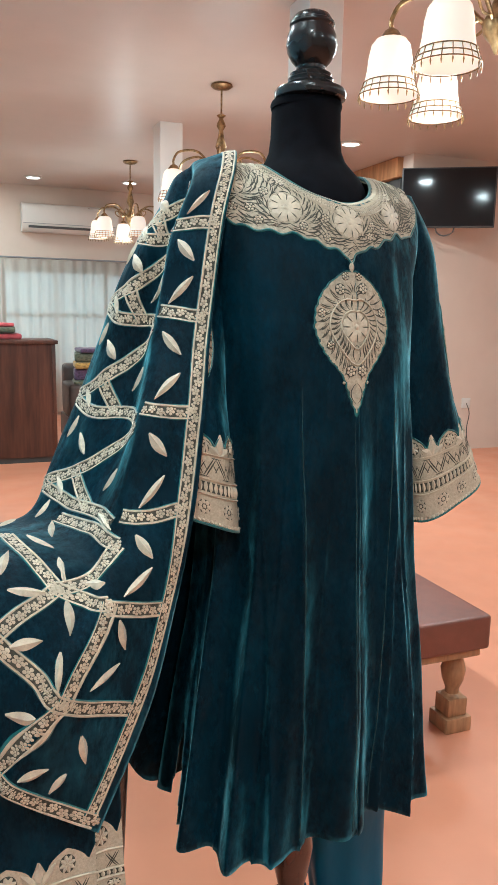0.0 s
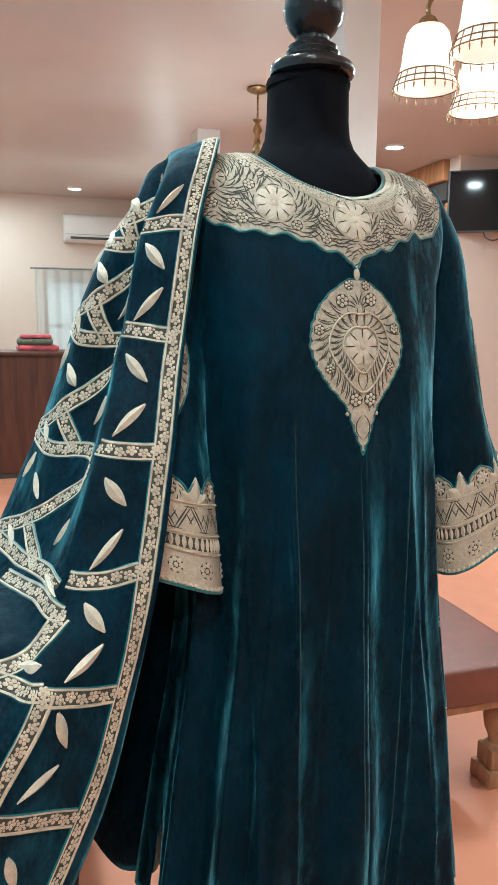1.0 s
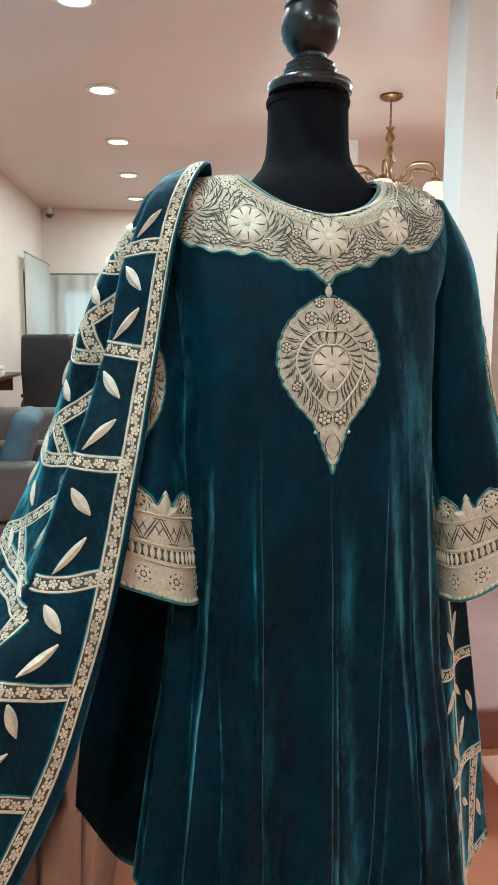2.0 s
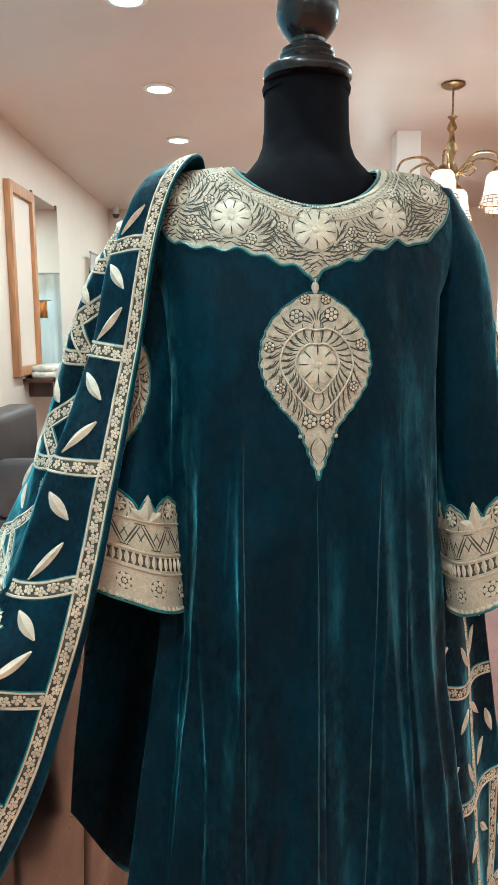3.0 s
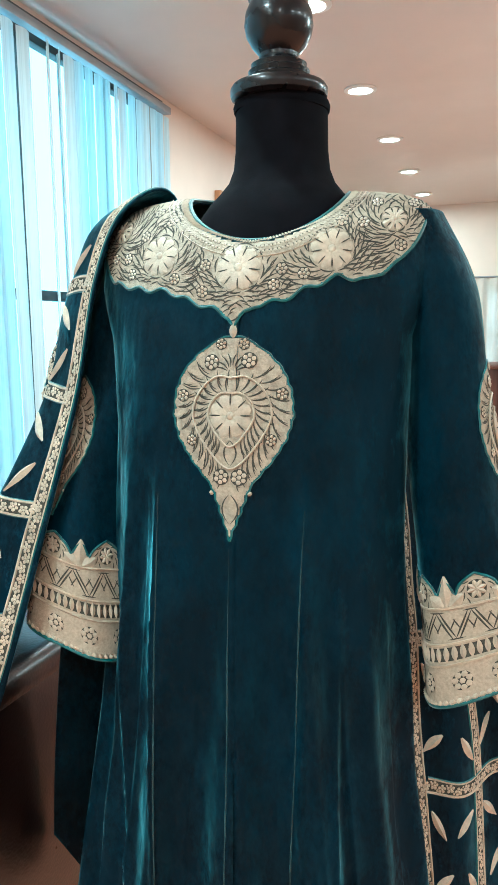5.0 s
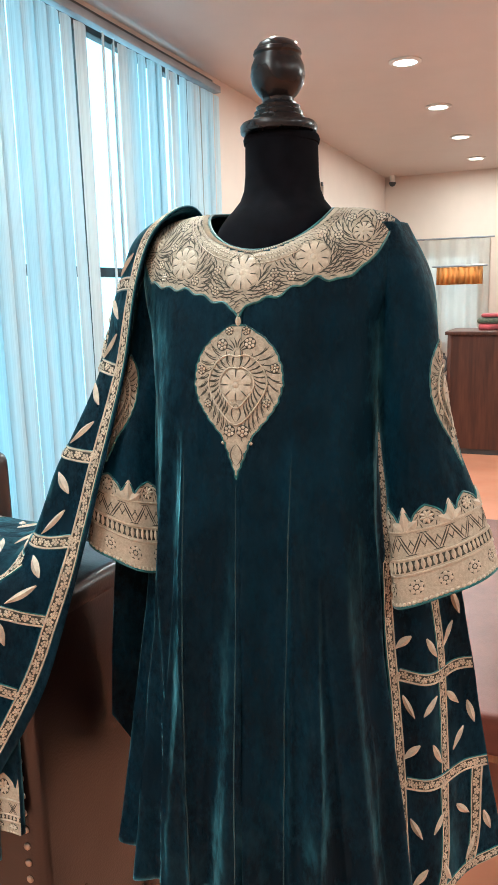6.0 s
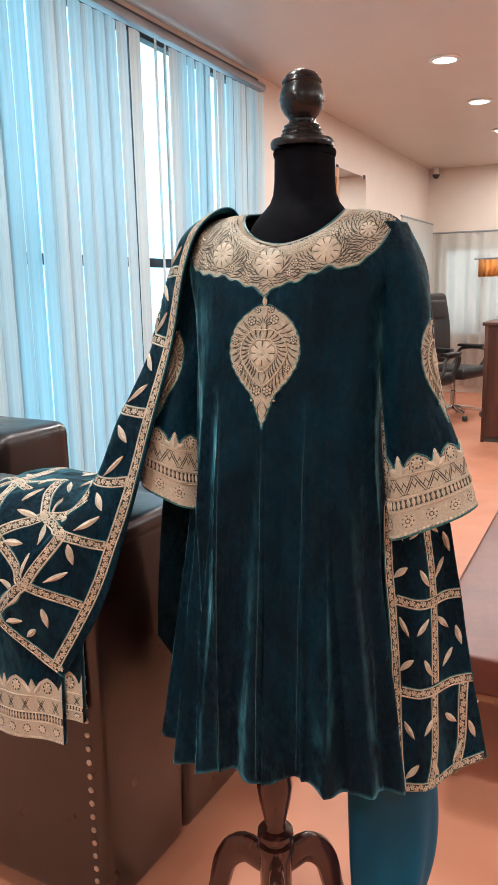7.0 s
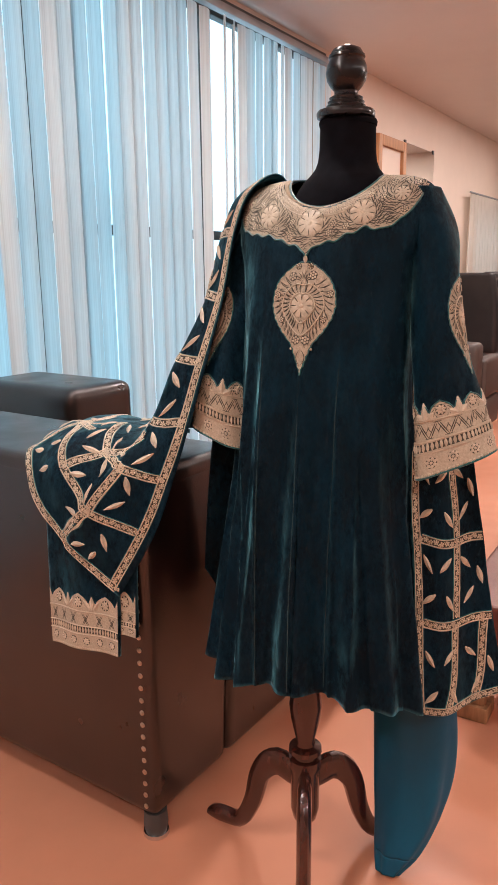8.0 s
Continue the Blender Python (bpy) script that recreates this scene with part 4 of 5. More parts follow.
def patch(bm, chart, inside, x0, x1, y0, y1, step, off, mi=0):
    """A flat stitched ground: the grid cells whose middle lies inside the outline."""
    nx, ny = int((x1 - x0) / step) + 1, int((y1 - y0) / step) + 1
    vs = {}

    def v(i, j):
        if (i, j) not in vs:
            vs[i, j] = bm.verts.new(chart(x0 + i * step, y0 + j * step, off))
        return vs[i, j]
    for i in range(nx):
        for j in range(ny):
            if inside(x0 + (i + 0.5) * step, y0 + (j + 0.5) * step):
                bm.faces.new((v(i, j), v(i + 1, j), v(i + 1, j + 1), v(i, j + 1))).material_index = mi


# yoke outline: lower edge over x, upper edge at the neckline
YX = [-0.19, -0.180, -0.150, -0.115, -0.075, -0.045, -0.020, -0.006, 0.0, 0.006, 0.020, 0.045, 0.070, 0.100, 0.128, 0.160, 0.182, 0.19]
YZ = [1.495, 1.458, 1.420, 1.412, 1.408, 1.396, 1.388, 1.381, 1.371, 1.381, 1.392, 1.396, 1.408, 1.420, 1.416, 1.436, 1.470, 1.500]


def yoke_low(x):
    return float(np.interp(x, YX, YZ)) + 0.0025 * math.sin(x * 210)


def yoke_high(x):
    s = (x - 0.012) / 0.090
    if abs(s) >= 1:
        return 1.527
    return 1.515 - 0.058 * (1 - s * s) ** 0.7 - 0.003


def in_yoke(x, z, inset=0.0):
    return -0.172 < x < 0.188 and yoke_low(x) + inset < z < yoke_high(x) - inset


def cut_line(bm, chart, x, y, ang, length, width=0.0015, curve=0.0, mi=0, base=0.0013):
    """A dark tapered gap between two pieces of stitching."""
    leaf(bm, chart, x, y, ang, length, width, 0.0003, base, mi, curve, 6, 0.6)


def roundel(bm, chart, x, y, r, petals=8, turn=0.0, disc=1):
    """A small wheel of petals on a dark ground."""
    dot(bm, chart, x, y, r, 0.0002, 0.0015, 14, disc)
    flower(bm, lambda a, b, o: chart(a, b, o + 0.0006), x, y, r * 0.93, petals, turn, 0, 0.66, 0.0014, 0.0016)


def fill_leaves(bm, chart, inside, x0, x1, y0, y1, step, flow, length, width, skip, rnd, mi=0):
    """Dark gaps between stitched leaves that lie side by side along a flow of directions."""
    y, r = y0, 0
    while y < y1:
        x = x0 + (step * 0.5 if r % 2 else 0)
        while x < x1:
            px, py = x + rnd.uniform(-0.12, 0.12) * step, y + rnd.uniform(-0.12, 0.12) * step
            if inside(px, py) and not any((px - a) ** 2 + (py - b) ** 2 < c * c for a, b, c in skip):
                g = flow(px, py) + rnd.uniform(-0.25, 0.25)
                l = length * rnd.uniform(0.85, 1.15)
                ex, ey = px + l * math.cos(g), py + l * math.sin(g)
                if not inside(ex, ey):
                    l *= 0.62
                cut_line(bm, chart, px - 0.3 * l * math.cos(g), py - 0.3 * l * math.sin(g), g, l, width * rnd.uniform(0.75, 1.3), rnd.uniform(0.04, 0.16) * (1 if px > 0 else -1), mi)
            x += step
        y += step * 0.62
        r += 1


rnd = random.Random(11)
bm = bmesh.new()
patch(bm, front, in_yoke, -0.19, 0.19, 1.365, 1.526, 0.003, 0.0010)
yoke = part("yoke_embroidery", bm, NET, kurta, "beige thread embroidery covering the yoke")
FLOWERS = [(0.002, 1.428, 0.022), (-0.088, 1.444, 0.020), (0.092, 1.446, 0.020), (-0.146, 1.476, 0.012), (0.152, 1.478, 0.012)]
for x, z, r in FLOWERS:
    bm = bmesh.new()
    flower(bm, front, x, z, r, 9, 0.2, 0, 1.0, 0.0014, 0.0022)
    part("yoke_flower", bm, THREAD_PALE, yoke, "raised beige stitched flower")
    bm = bmesh.new()
    for k in range(9):
        g = 0.2 + 2 * math.pi * (k + 0.5) / 9
        cut_line(bm, front, x + 0.5 * r * math.cos(g), z + 0.5 * r * math.sin(g), g, 0.5 * r, 0.0014, 0, 0, 0.003)
    for k in range(8):
        g = 2 * math.pi * k / 8 + 0.3
        cut_line(bm, front, x + 1.13 * r * math.cos(g), z + 1.13 * r * math.sin(g), g + 1.95, 0.72 * r, 0.0017, -0.14)
    part("petalwork", bm, GAP, yoke, "dark gaps between the petals")
bm = bmesh.new()
small = []
for k in range(90):
    x = rnd.uniform(-0.172, 0.172)
    z = rnd.uniform(yoke_low(x) + 0.012, yoke_high(x) - 0.028)
    if z > yoke_low(x) + 0.01 and in_yoke(x, z, 0.008) and all((x - a) ** 2 + (z - b) ** 2 > (c + 0.011) ** 2 for a, b, c in FLOWERS + small):
        small.append((x, z, 0.0062))
        dot(bm, front, x, z, 0.0066, 0.0002, 0.0013, 10, 1)
        rosette(bm, front, x, z, 0.0064, 6, rnd.random(), 2)


def yoke_flow(x, z):
    best = min(FLOWERS, key=lambda f: (x - f[0]) ** 2 + (z - f[1]) ** 2)
    return math.atan2(z - best[1], x - best[0]) + (1.0 if x > best[0] else -1.0)


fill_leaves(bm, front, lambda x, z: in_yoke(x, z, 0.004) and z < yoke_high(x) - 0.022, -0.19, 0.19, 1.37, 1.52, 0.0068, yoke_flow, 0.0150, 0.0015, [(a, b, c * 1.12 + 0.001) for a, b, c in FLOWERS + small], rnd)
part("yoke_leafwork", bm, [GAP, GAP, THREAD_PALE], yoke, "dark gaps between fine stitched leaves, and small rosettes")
bm = bmesh.new()
for dz, size, n in ((0.0062, "bar", 46), (0.0135, "bead", 40), (0.0180, "bead", 40), (0.0222, "cord", 60)):
    for k in range(-n, n + 1):
        phi = -math.pi / 2 + k * (math.pi / 2 / n) * 0.98
        p = neckline(phi)
        out = Vector((p.x - 0.012, p.y - 0.03, 0)).normalized()
        q, nrm, _, _ = BODY_TREE.find_nearest(p + out * dz + Vector((0, 0, -dz * (0.35 + 0.5 * max(0, -math.sin(phi))))))
        if nrm.dot(out + Vector((0, 0, 0.6))) < 0:
            nrm = -nrm
        side = nrm.cross(out).normalized()
        up = side.cross(nrm)
        lay = lambda x, y, o, q=q, s=side, u=up, n=nrm: q + s * x + u * y + n * o
        if size == "bar":
            leaf(bm, lay, 0, -0.0038, math.pi / 2, 0.0076, 0.0027, 0.0014, 0.0016, 0, 0, 4, 0.4)
            cut_line(bm, lay, 0.0018, -0.0042, math.pi / 2, 0.0084, 0.0014, 0, 1)
        elif size == "bead":
            dot(bm, lay, 0, 0, 0.0017, 0.0012, 0.0016, 6, 0)
            cut_line(bm, lay, 0.0022, -0.0022, math.pi / 2 + (0.5 if k % 2 else -0.5), 0.0044, 0.0013, 0, 1)
        else:
            leaf(bm, lay, -0.0022, 0, 0.0, 0.0044, 0.0018, 0.0012, 0.0016, 0, 0, 3, 0.3)
part("neck_beading", bm, [THREAD_PALE, GAP], yoke, "rows of small stitched beads round the neckline")
part("neck_piping", tube([neckline(-math.pi / 2 + 2 * math.pi * k / 72) + Vector((0, 0, 0.001)) for k in range(72)], 0.0022, 6, None, True), PIPING, kurta, "bright teal piping")
xs = np.linspace(-0.172, 0.186, 120)
part("yoke_piping", tube([front(x, yoke_low(x) - 0.001, 0.0008) for x in xs], 0.0017, 5), PIPING, kurta, "bright teal piping")

# ridged panel seams from the bust to the hem, coloured lighter for their highlights
for x0, top in ((-0.082, 1.20), (-0.002, 1.15), (0.072, 1.19)):
    line = []
    for k in range(60):
        z = top - (top - 0.535) * k / 59
        x = x0 - 0.028 * (top - z) * (1 if x0 > 0 else 0.3) + 0.002 * noise.noise((x0 * 40, 1.3, z * 6))
        line.append(front(x, z, 0.0002))
    part("panel_seam", tube(line, [0.0002 + max(0.0, 0.0007 + 0.0007 * noise.noise((x0 * 90, 2.0, k * 0.31))) * min(1, k / 10) for k in range(60)], 5), SEAM, kurta, "raised pile along a panel seam, coloured lighter as a highlight")

# pendant motif below the yoke
PZ = [1.163, 1.177, 1.192, 1.205, 1.213, 1.222, 1.239, 1.259, 1.282, 1.307, 1.327, 1.342, 1.353, 1.360]
PW = [0.0, 0.006, 0.0115, 0.0160, 0.019, 0.026, 0.041, 0.054, 0.061, 0.0585, 0.050, 0.037, 0.022, 0.008]
PCX, PCZ = -0.001, 1.283


def in_pendant(x, z, inset=0.0):
    w = float(np.interp(z, PZ, PW)) + 0.0009 * math.sin(z * 520)
    return 1.164 < z < 1.359 and abs(x - PCX) < w - inset


def motif(parent, chart, rnd):
    """The stitched drop: a flower inside two heart-shaped stems, with leaves combed out and down between them."""
    bm = bmesh.new()
    patch(bm, chart, in_pendant, -0.066, 0.066, 1.163, 1.361, 0.0022, 0.0010)
    base = part("drop_motif", bm, NET, parent, "beige thread drop-shaped embroidery")
    bm = bmesh.new()
    flower(bm, chart, PCX, PCZ, 0.0205, 8, 0.39, 0, 1.0, 0.0016, 0.0024)
    part("centre_flower", bm, THREAD_PALE, base, "raised beige stitched flower")

    def heart(wide, high, low, n=72):
        pts = []
        for k in range(n):
            a = 2 * math.pi * k / n
            c = math.cos(a)
            x = wide * math.sin(a) * (1 - 0.42 * max(0, -c) ** 1.5)
            z = high * c - 0.10 * high * math.exp(-min(a, 2 * math.pi - a) ** 2 / 0.05) if c > 0 else -low * (-c) ** 1.15
            pts.append((PCX + x, PCZ + z))
        return pts
    inner, outer = heart(0.0235, 0.024, 0.030), heart(0.040, 0.041, 0.052)
    bm = bmesh.new()
    for pts in (inner, outer):
        tube([chart(x, z, 0.0022) for x, z in pts], 0.0011, 5, bm, True)
    part("heart_stem", bm, THREAD_PALE, base, "raised heart-shaped stem")
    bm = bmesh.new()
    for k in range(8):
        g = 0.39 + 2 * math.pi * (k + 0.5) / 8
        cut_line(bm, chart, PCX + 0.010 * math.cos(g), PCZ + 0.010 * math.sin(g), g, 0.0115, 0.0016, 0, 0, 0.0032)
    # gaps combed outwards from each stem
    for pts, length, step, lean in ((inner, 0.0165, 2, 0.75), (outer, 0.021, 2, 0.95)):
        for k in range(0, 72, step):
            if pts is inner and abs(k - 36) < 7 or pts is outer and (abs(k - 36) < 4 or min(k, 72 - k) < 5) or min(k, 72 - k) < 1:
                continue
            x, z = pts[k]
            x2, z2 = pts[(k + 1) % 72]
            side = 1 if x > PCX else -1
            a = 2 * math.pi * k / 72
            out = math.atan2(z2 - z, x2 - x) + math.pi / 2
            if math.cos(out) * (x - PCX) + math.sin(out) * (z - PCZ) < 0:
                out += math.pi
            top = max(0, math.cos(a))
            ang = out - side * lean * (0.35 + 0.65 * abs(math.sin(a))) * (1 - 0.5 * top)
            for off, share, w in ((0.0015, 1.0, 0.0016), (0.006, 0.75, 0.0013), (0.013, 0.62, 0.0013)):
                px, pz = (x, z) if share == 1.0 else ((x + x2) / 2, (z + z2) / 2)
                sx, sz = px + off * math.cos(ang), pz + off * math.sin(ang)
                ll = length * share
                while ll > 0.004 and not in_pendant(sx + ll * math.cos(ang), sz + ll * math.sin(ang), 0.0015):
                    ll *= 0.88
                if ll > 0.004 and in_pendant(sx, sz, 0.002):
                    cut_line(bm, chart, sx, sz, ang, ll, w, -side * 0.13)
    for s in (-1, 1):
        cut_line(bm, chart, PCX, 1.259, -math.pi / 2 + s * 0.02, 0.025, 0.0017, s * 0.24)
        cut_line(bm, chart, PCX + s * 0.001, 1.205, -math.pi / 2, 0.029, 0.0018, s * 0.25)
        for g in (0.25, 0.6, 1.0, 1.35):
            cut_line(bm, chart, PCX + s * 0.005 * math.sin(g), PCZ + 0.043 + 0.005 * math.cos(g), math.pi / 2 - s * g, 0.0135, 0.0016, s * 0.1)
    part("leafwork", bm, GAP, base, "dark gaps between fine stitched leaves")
    for x, z, r in ((-0.0092, 1.2225, 0.0085), (0.0092, 1.2225, 0.0085), (-0.021, 1.335, 0.0082), (0.017, 1.337, 0.0082), (-0.040, 1.258, 0.006), (0.040, 1.259, 0.006), (-0.051, 1.302, 0.0066), (0.050, 1.304, 0.0066), (-0.0115, 1.353, 0.006), (0.0115, 1.353, 0.006)):
        bm = bmesh.new()
        dot(bm, chart, PCX + x, z, r, 0.0002, 0.0017, 12, 1)
        rosette(bm, lambda a, b, o: chart(a, b, o + 0.0008), PCX + x, z, r * 0.98, 6, 0.4, 0)
        part("drop_rosette", bm, [THREAD_PALE, GAP], base, "small stitched rosette")
    for s in (-1, 1):
        bm = bmesh.new()
        dot(bm, chart, PCX + s * 0.0195, 1.206, 0.0026, 0.0025, 0.001)
        part("side_bead", bm, THREAD_PALE, base)
    edge = [(PCX + s * (float(np.interp(z, PZ, PW)) + 0.0010 + 0.0009 * math.sin(z * 520)), z) for s, zz in ((-1, np.linspace(1.3605, 1.158, 60)), (1, np.linspace(1.158, 1.3605, 60))) for z in zz]
    part("drop_piping", tube([chart(x, z, 0.0006) for x, z in edge], 0.0013, 5, None, True), PIPING, base, "bright teal piping")
    return base


pend = motif(kurta, front, rnd)
bm = bmesh.new()
for z0, z1, w in ((1.359, 1.374, 0.0042),):
    leaf(bm, front, PCX, z0, math.pi / 2, z1 - z0, 2 * w, 0.003, 0.001, 0, 0, 5)
part("drop_loop", bm, THREAD_PALE, pend)

# sleeves
def sleeve_sheet(centres, halfw, depth, tilt, n=72, m=90):
    C, Wd, Dp, Tl = spline(centres, m), spline([[w] for w in halfw], m), spline([[w] for w in depth], m), spline([[w] for w in tilt], m)
    P = np.zeros((n + 1, m + 1, 3))
    for i in range(n + 1):
        a = 2 * math.pi * i / n
        for j in range(m + 1):
            c, s = math.cos(a), math.sin(a)
            k = j / m
            w, d = Wd[j][0], Dp[j][0]
            f = 1 + (0.03 * math.sin(3 * a + 9 * k) + 0.025 * math.sin(5 * a - 6 * k)) * (0.5 + k)
            x = w * c * f
            P[i, j] = C[j] + np.array([x, d * s * f, Tl[j][0] * x])
    return Sheet(P, 1.0, 1.0, flip=True, wrap=True)


SLEEVES = {
    1: sleeve_sheet([(0.172, 0.045, 1.492), (0.198, 0.036, 1.425), (0.209, 0.020, 1.32), (0.224, 0.004, 1.205), (0.242, -0.008, 1.11), (0.267, -0.024, 0.990)],
                    [0.032, 0.043, 0.045, 0.050, 0.059, 0.071], [0.045, 0.060, 0.054, 0.049, 0.047, 0.046], [0.0, -0.3, -0.1, 0.1, 0.3, 0.48]),
    -1: sleeve_sheet([(-0.146, 0.03, 1.470), (-0.170, 0.024, 1.40), (-0.186, 0.010, 1.30), (-0.200, -0.016, 1.20), (-0.206, -0.036, 1.12), (-0.208, -0.050, 1.012)],
                     [0.026, 0.036, 0.040, 0.045, 0.052, 0.059], [0.030, 0.032, 0.036, 0.040, 0.042, 0.043], [0.0, 0.2, 0.1, -0.1, -0.3, -0.40]),
}


def cuff(parent, sh, n_around):
    """Bands of stitching round the end of a sleeve: beads, rosettes, bars, lattice and a scalloped edge."""
    per = float(np.mean(np.linalg.norm(np.diff(sh.P[:, -8], axis=0), axis=1))) * (sh.P.shape[0] - 1)
    run = float(np.mean(np.linalg.norm(np.diff(sh.P[:, -30:].mean(0), axis=0), axis=1))) * (sh.P.shape[1] - 1)

    def chart(x, h, off):
        return sh.at((x / per) % 1.0, 1.0 - h / run, off)
    unit = per / n_around

    def top(x):
        u = (x / unit) % 1.0
        return 0.098 + 0.020 * max(0, 1 - abs(u - 0.5) / 0.33) ** 0.5 if abs(u - 0.5) < 0.33 else 0.098 + 0.018 * max(0, 1 - min(u, 1 - u) / 0.15)
    bm = bmesh.new()
    step = per / 150
    prev = None
    for i in range(151):
        x = i * step
        t = top(x)
        col = [bm.verts.new(chart(x, h, 0.0010)) for h in (0.0, 0.012, 0.034, 0.04, 0.052, 0.075, 0.098, t)]
        if prev:
            for k in range(7):
                f = bm.faces.new((prev[k], col[k], col[k + 1], prev[k + 1]))
                f.material_index = 1 if k == 3 else 0
        prev = col
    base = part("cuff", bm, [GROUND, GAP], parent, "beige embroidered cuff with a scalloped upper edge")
    bm = bmesh.new()
    for i in range(int(per / 0.0062)):
        dot(bm, chart, i * 0.0062, 0.0035, 0.0029, 0.0026, 0.0012)
    part("beaded_edge", bm, THREAD_PALE, base, "row of stitched beads")
    bm = bmesh.new()
    for i in range(int(per / 0.0075)):
        leaf(bm, chart, i * 0.0075, 0.0395, math.pi / 2, 0.014, 0.0058, 0.0026, 0.0012, 0, 0, 4)
    part("stitched_strip", bm, THREAD_PALE, base, "row of short stitched bars")
    count = round(per / 0.036)
    for i in range(count):
        bm = bmesh.new()
        x = (i + 0.5) * per / count
        dot(bm, chart, x, 0.021, 0.0088, 0.0002, 0.0016, 12, 1)
        rosette(bm, lambda a, b, o: chart(a, b, o + 0.0006), x, 0.021, 0.0098, 7, 0.3 * i)
        part("rosette", bm, [THREAD_PALE, GAP], base)
    for i in range(n_around):
        bm = bmesh.new()
        x = (i + 0.5) * unit
        roundel(bm, chart, x, 0.102, 0.0098, 8, 0.2)
        part("rosette", bm, [THREAD_PALE, GAP], base)
    bm = bmesh.new()
    zig = 2 * round(per / 0.036)
    for i in range(zig):
        x0, x1 = i * per / zig, (i + 1) * per / zig
        h0, h1 = (0.0565, 0.0855) if i % 2 else (0.0855, 0.0565)
        g, reach = math.atan2(h1 - h0, x1 - x0), math.hypot(h1 - h0, x1 - x0)
        for off in (-0.0016, 0.0016):
            cut_line(bm, chart, x0 + 0.08 * (x1 - x0) - off * math.sin(g), h0 + 0.08 * (h1 - h0) + off * math.cos(g), g, 0.84 * reach, 0.0019, 0.0, 1)
        mx, mh = (x0 + x1) / 2, (h0 + h1) / 2
        for sx in (-1, 1):
            cut_line(bm, chart, mx + sx * 0.0075, mh - 0.006 * sx * (1 if h1 > h0 else -1), g, 0.35 * reach * sx, 0.0014, 0.0, 1)
        cut_line(bm, chart, x1 - 0.008, h1 + (0.0022 if h1 < 0.07 else -0.0022), 0.0, 0.016, 0.0012, 0.0, 1)
    for h in (0.0365, 0.055, 0.0875):
        tube([chart(per * k / 100, h, 0.0018) for k in range(100)], 0.0015, 4, bm, True)
    for i in range(n_around):
        x = i * unit
        for s in (-1, 0, 1):
            leaf(bm, chart, x + s * 0.003, 0.0885, math.pi / 2 + s * -0.95, 0.031 if s == 0 else 0.018, 0.013, 0.0026, 0.0016, 2)
        for s in (-1, 1):
            for k in range(4):
                g = math.pi / 2 + s * (0.55 + 0.52 * k)
                cut_line(bm, chart, x + unit / 2 + 0.0125 * math.cos(g), 0.101 + 0.0125 * math.sin(g), g + s * 1.3, 0.009, 0.0013, 0.1, 1)
    part("cuff_lattice", bm, [THREAD, GAP, THREAD_PALE], base, "stitched lattice and leaves")
    part("cuff_piping", tube([chart(per * k / 90, -0.0015, 0.0006) for k in range(90)], 0.0021, 6, None, True), PIPING, base, "bright teal piping")
    part("cuff_edge", tube([chart(per * k / 160, top(per * k / 160) + 0.001, 0.0010) for k in range(160)], 0.0016, 5, None, True), PIPING, base, "bright teal piping")


for s, sh in SLEEVES.items():
    bm = sh.mesh()
    bmesh.ops.remove_doubles(bm, verts=bm.verts, dist=1e-5)
    bmesh.ops.reverse_faces(bm, faces=bm.faces[:])
    top = [e for e in bm.edges if e.is_boundary and e.verts[0].co.z > 1.3]
    bmesh.ops.contextual_create(bm, geom=top)
    ob = part("sleeve", bm, [VELVET, LINING], kurta, "", True, 180)
    md = ob.modifiers.new("thick", "SOLIDIFY")
    md.thickness, md.offset, md.material_offset = 0.002, -1, 1
    cuff(ob, sh, 6 if s > 0 else 5)
    # the drop motif again, turned to the outside of the elbow
    mid = 0.0 if s > 0 else 0.64
    per = 0.33

    def elbow(x, z, off, sh=sh, mid=mid, s=s):
        return sh.at((mid - 0.03 * (1 if s > 0 else -1) + 0.62 * x / per) % 1.0, 0.53 - 0.82 * (z - 1.267) / 0.47, off)
    motif(ob, elbow, rnd)

# ---------------------------------------------------------------- the shawl
shawl = thing("velvet_shawl", FORM, "dark teal velvet shawl with embroidered lattice bands and leaves", "shawl")

# guide curves down the cloth, from behind the shoulder to the end that lies on the sofa
EDGE = [(-0.105, 0.14, 1.46), (-0.112, 0.050, 1.530), (-0.144, -0.022, 1.499), (-0.170, -0.044, 1.424), (-0.193, -0.056, 1.297), (-0.217, -0.088, 1.171), (-0.242, -0.116, 1.053), (-0.279, -0.134, 0.920), (-0.321, -0.152, 0.799), (-0.397, -0.176, 0.664)]
RIDGE = [(-0.155, 0.13, 1.45), (-0.165, 0.060, 1.516), (-0.194, 0.006, 1.482), (-0.224, 0.000, 1.408), (-0.252, -0.020, 1.290), (-0.300, -0.075, 1.160), (-0.338, -0.112, 1.032), (-0.380, -0.176, 0.952), (-0.440, -0.208, 0.858), (-0.500, -0.196, 0.752)]
OUTER = [(-0.172, 0.14, 1.42), (-0.192, 0.085, 1.488), (-0.214, 0.062, 1.458), (-0.256, 0.050, 1.378), (-0.297, 0.050, 1.258), (-0.342, 0.045, 1.128), (-0.392, 0.010, 1.020), (-0.470, -0.090, 1.004), (-0.535, -0.172, 0.968), (-0.598, -0.190, 0.858)]
REAR = [(-0.165, 0.16, 1.38), (-0.185, 0.12, 1.445), (-0.208, 0.11, 1.43), (-0.250, 0.11, 1.375), (-0.300, 0.12, 1.255), (-0.352, 0.12, 1.125), (-0.415, 0.085, 1.010), (-0.520, 0.010, 1.006), (-0.590, -0.075, 1.002), (-0.648, -0.145, 0.952)]


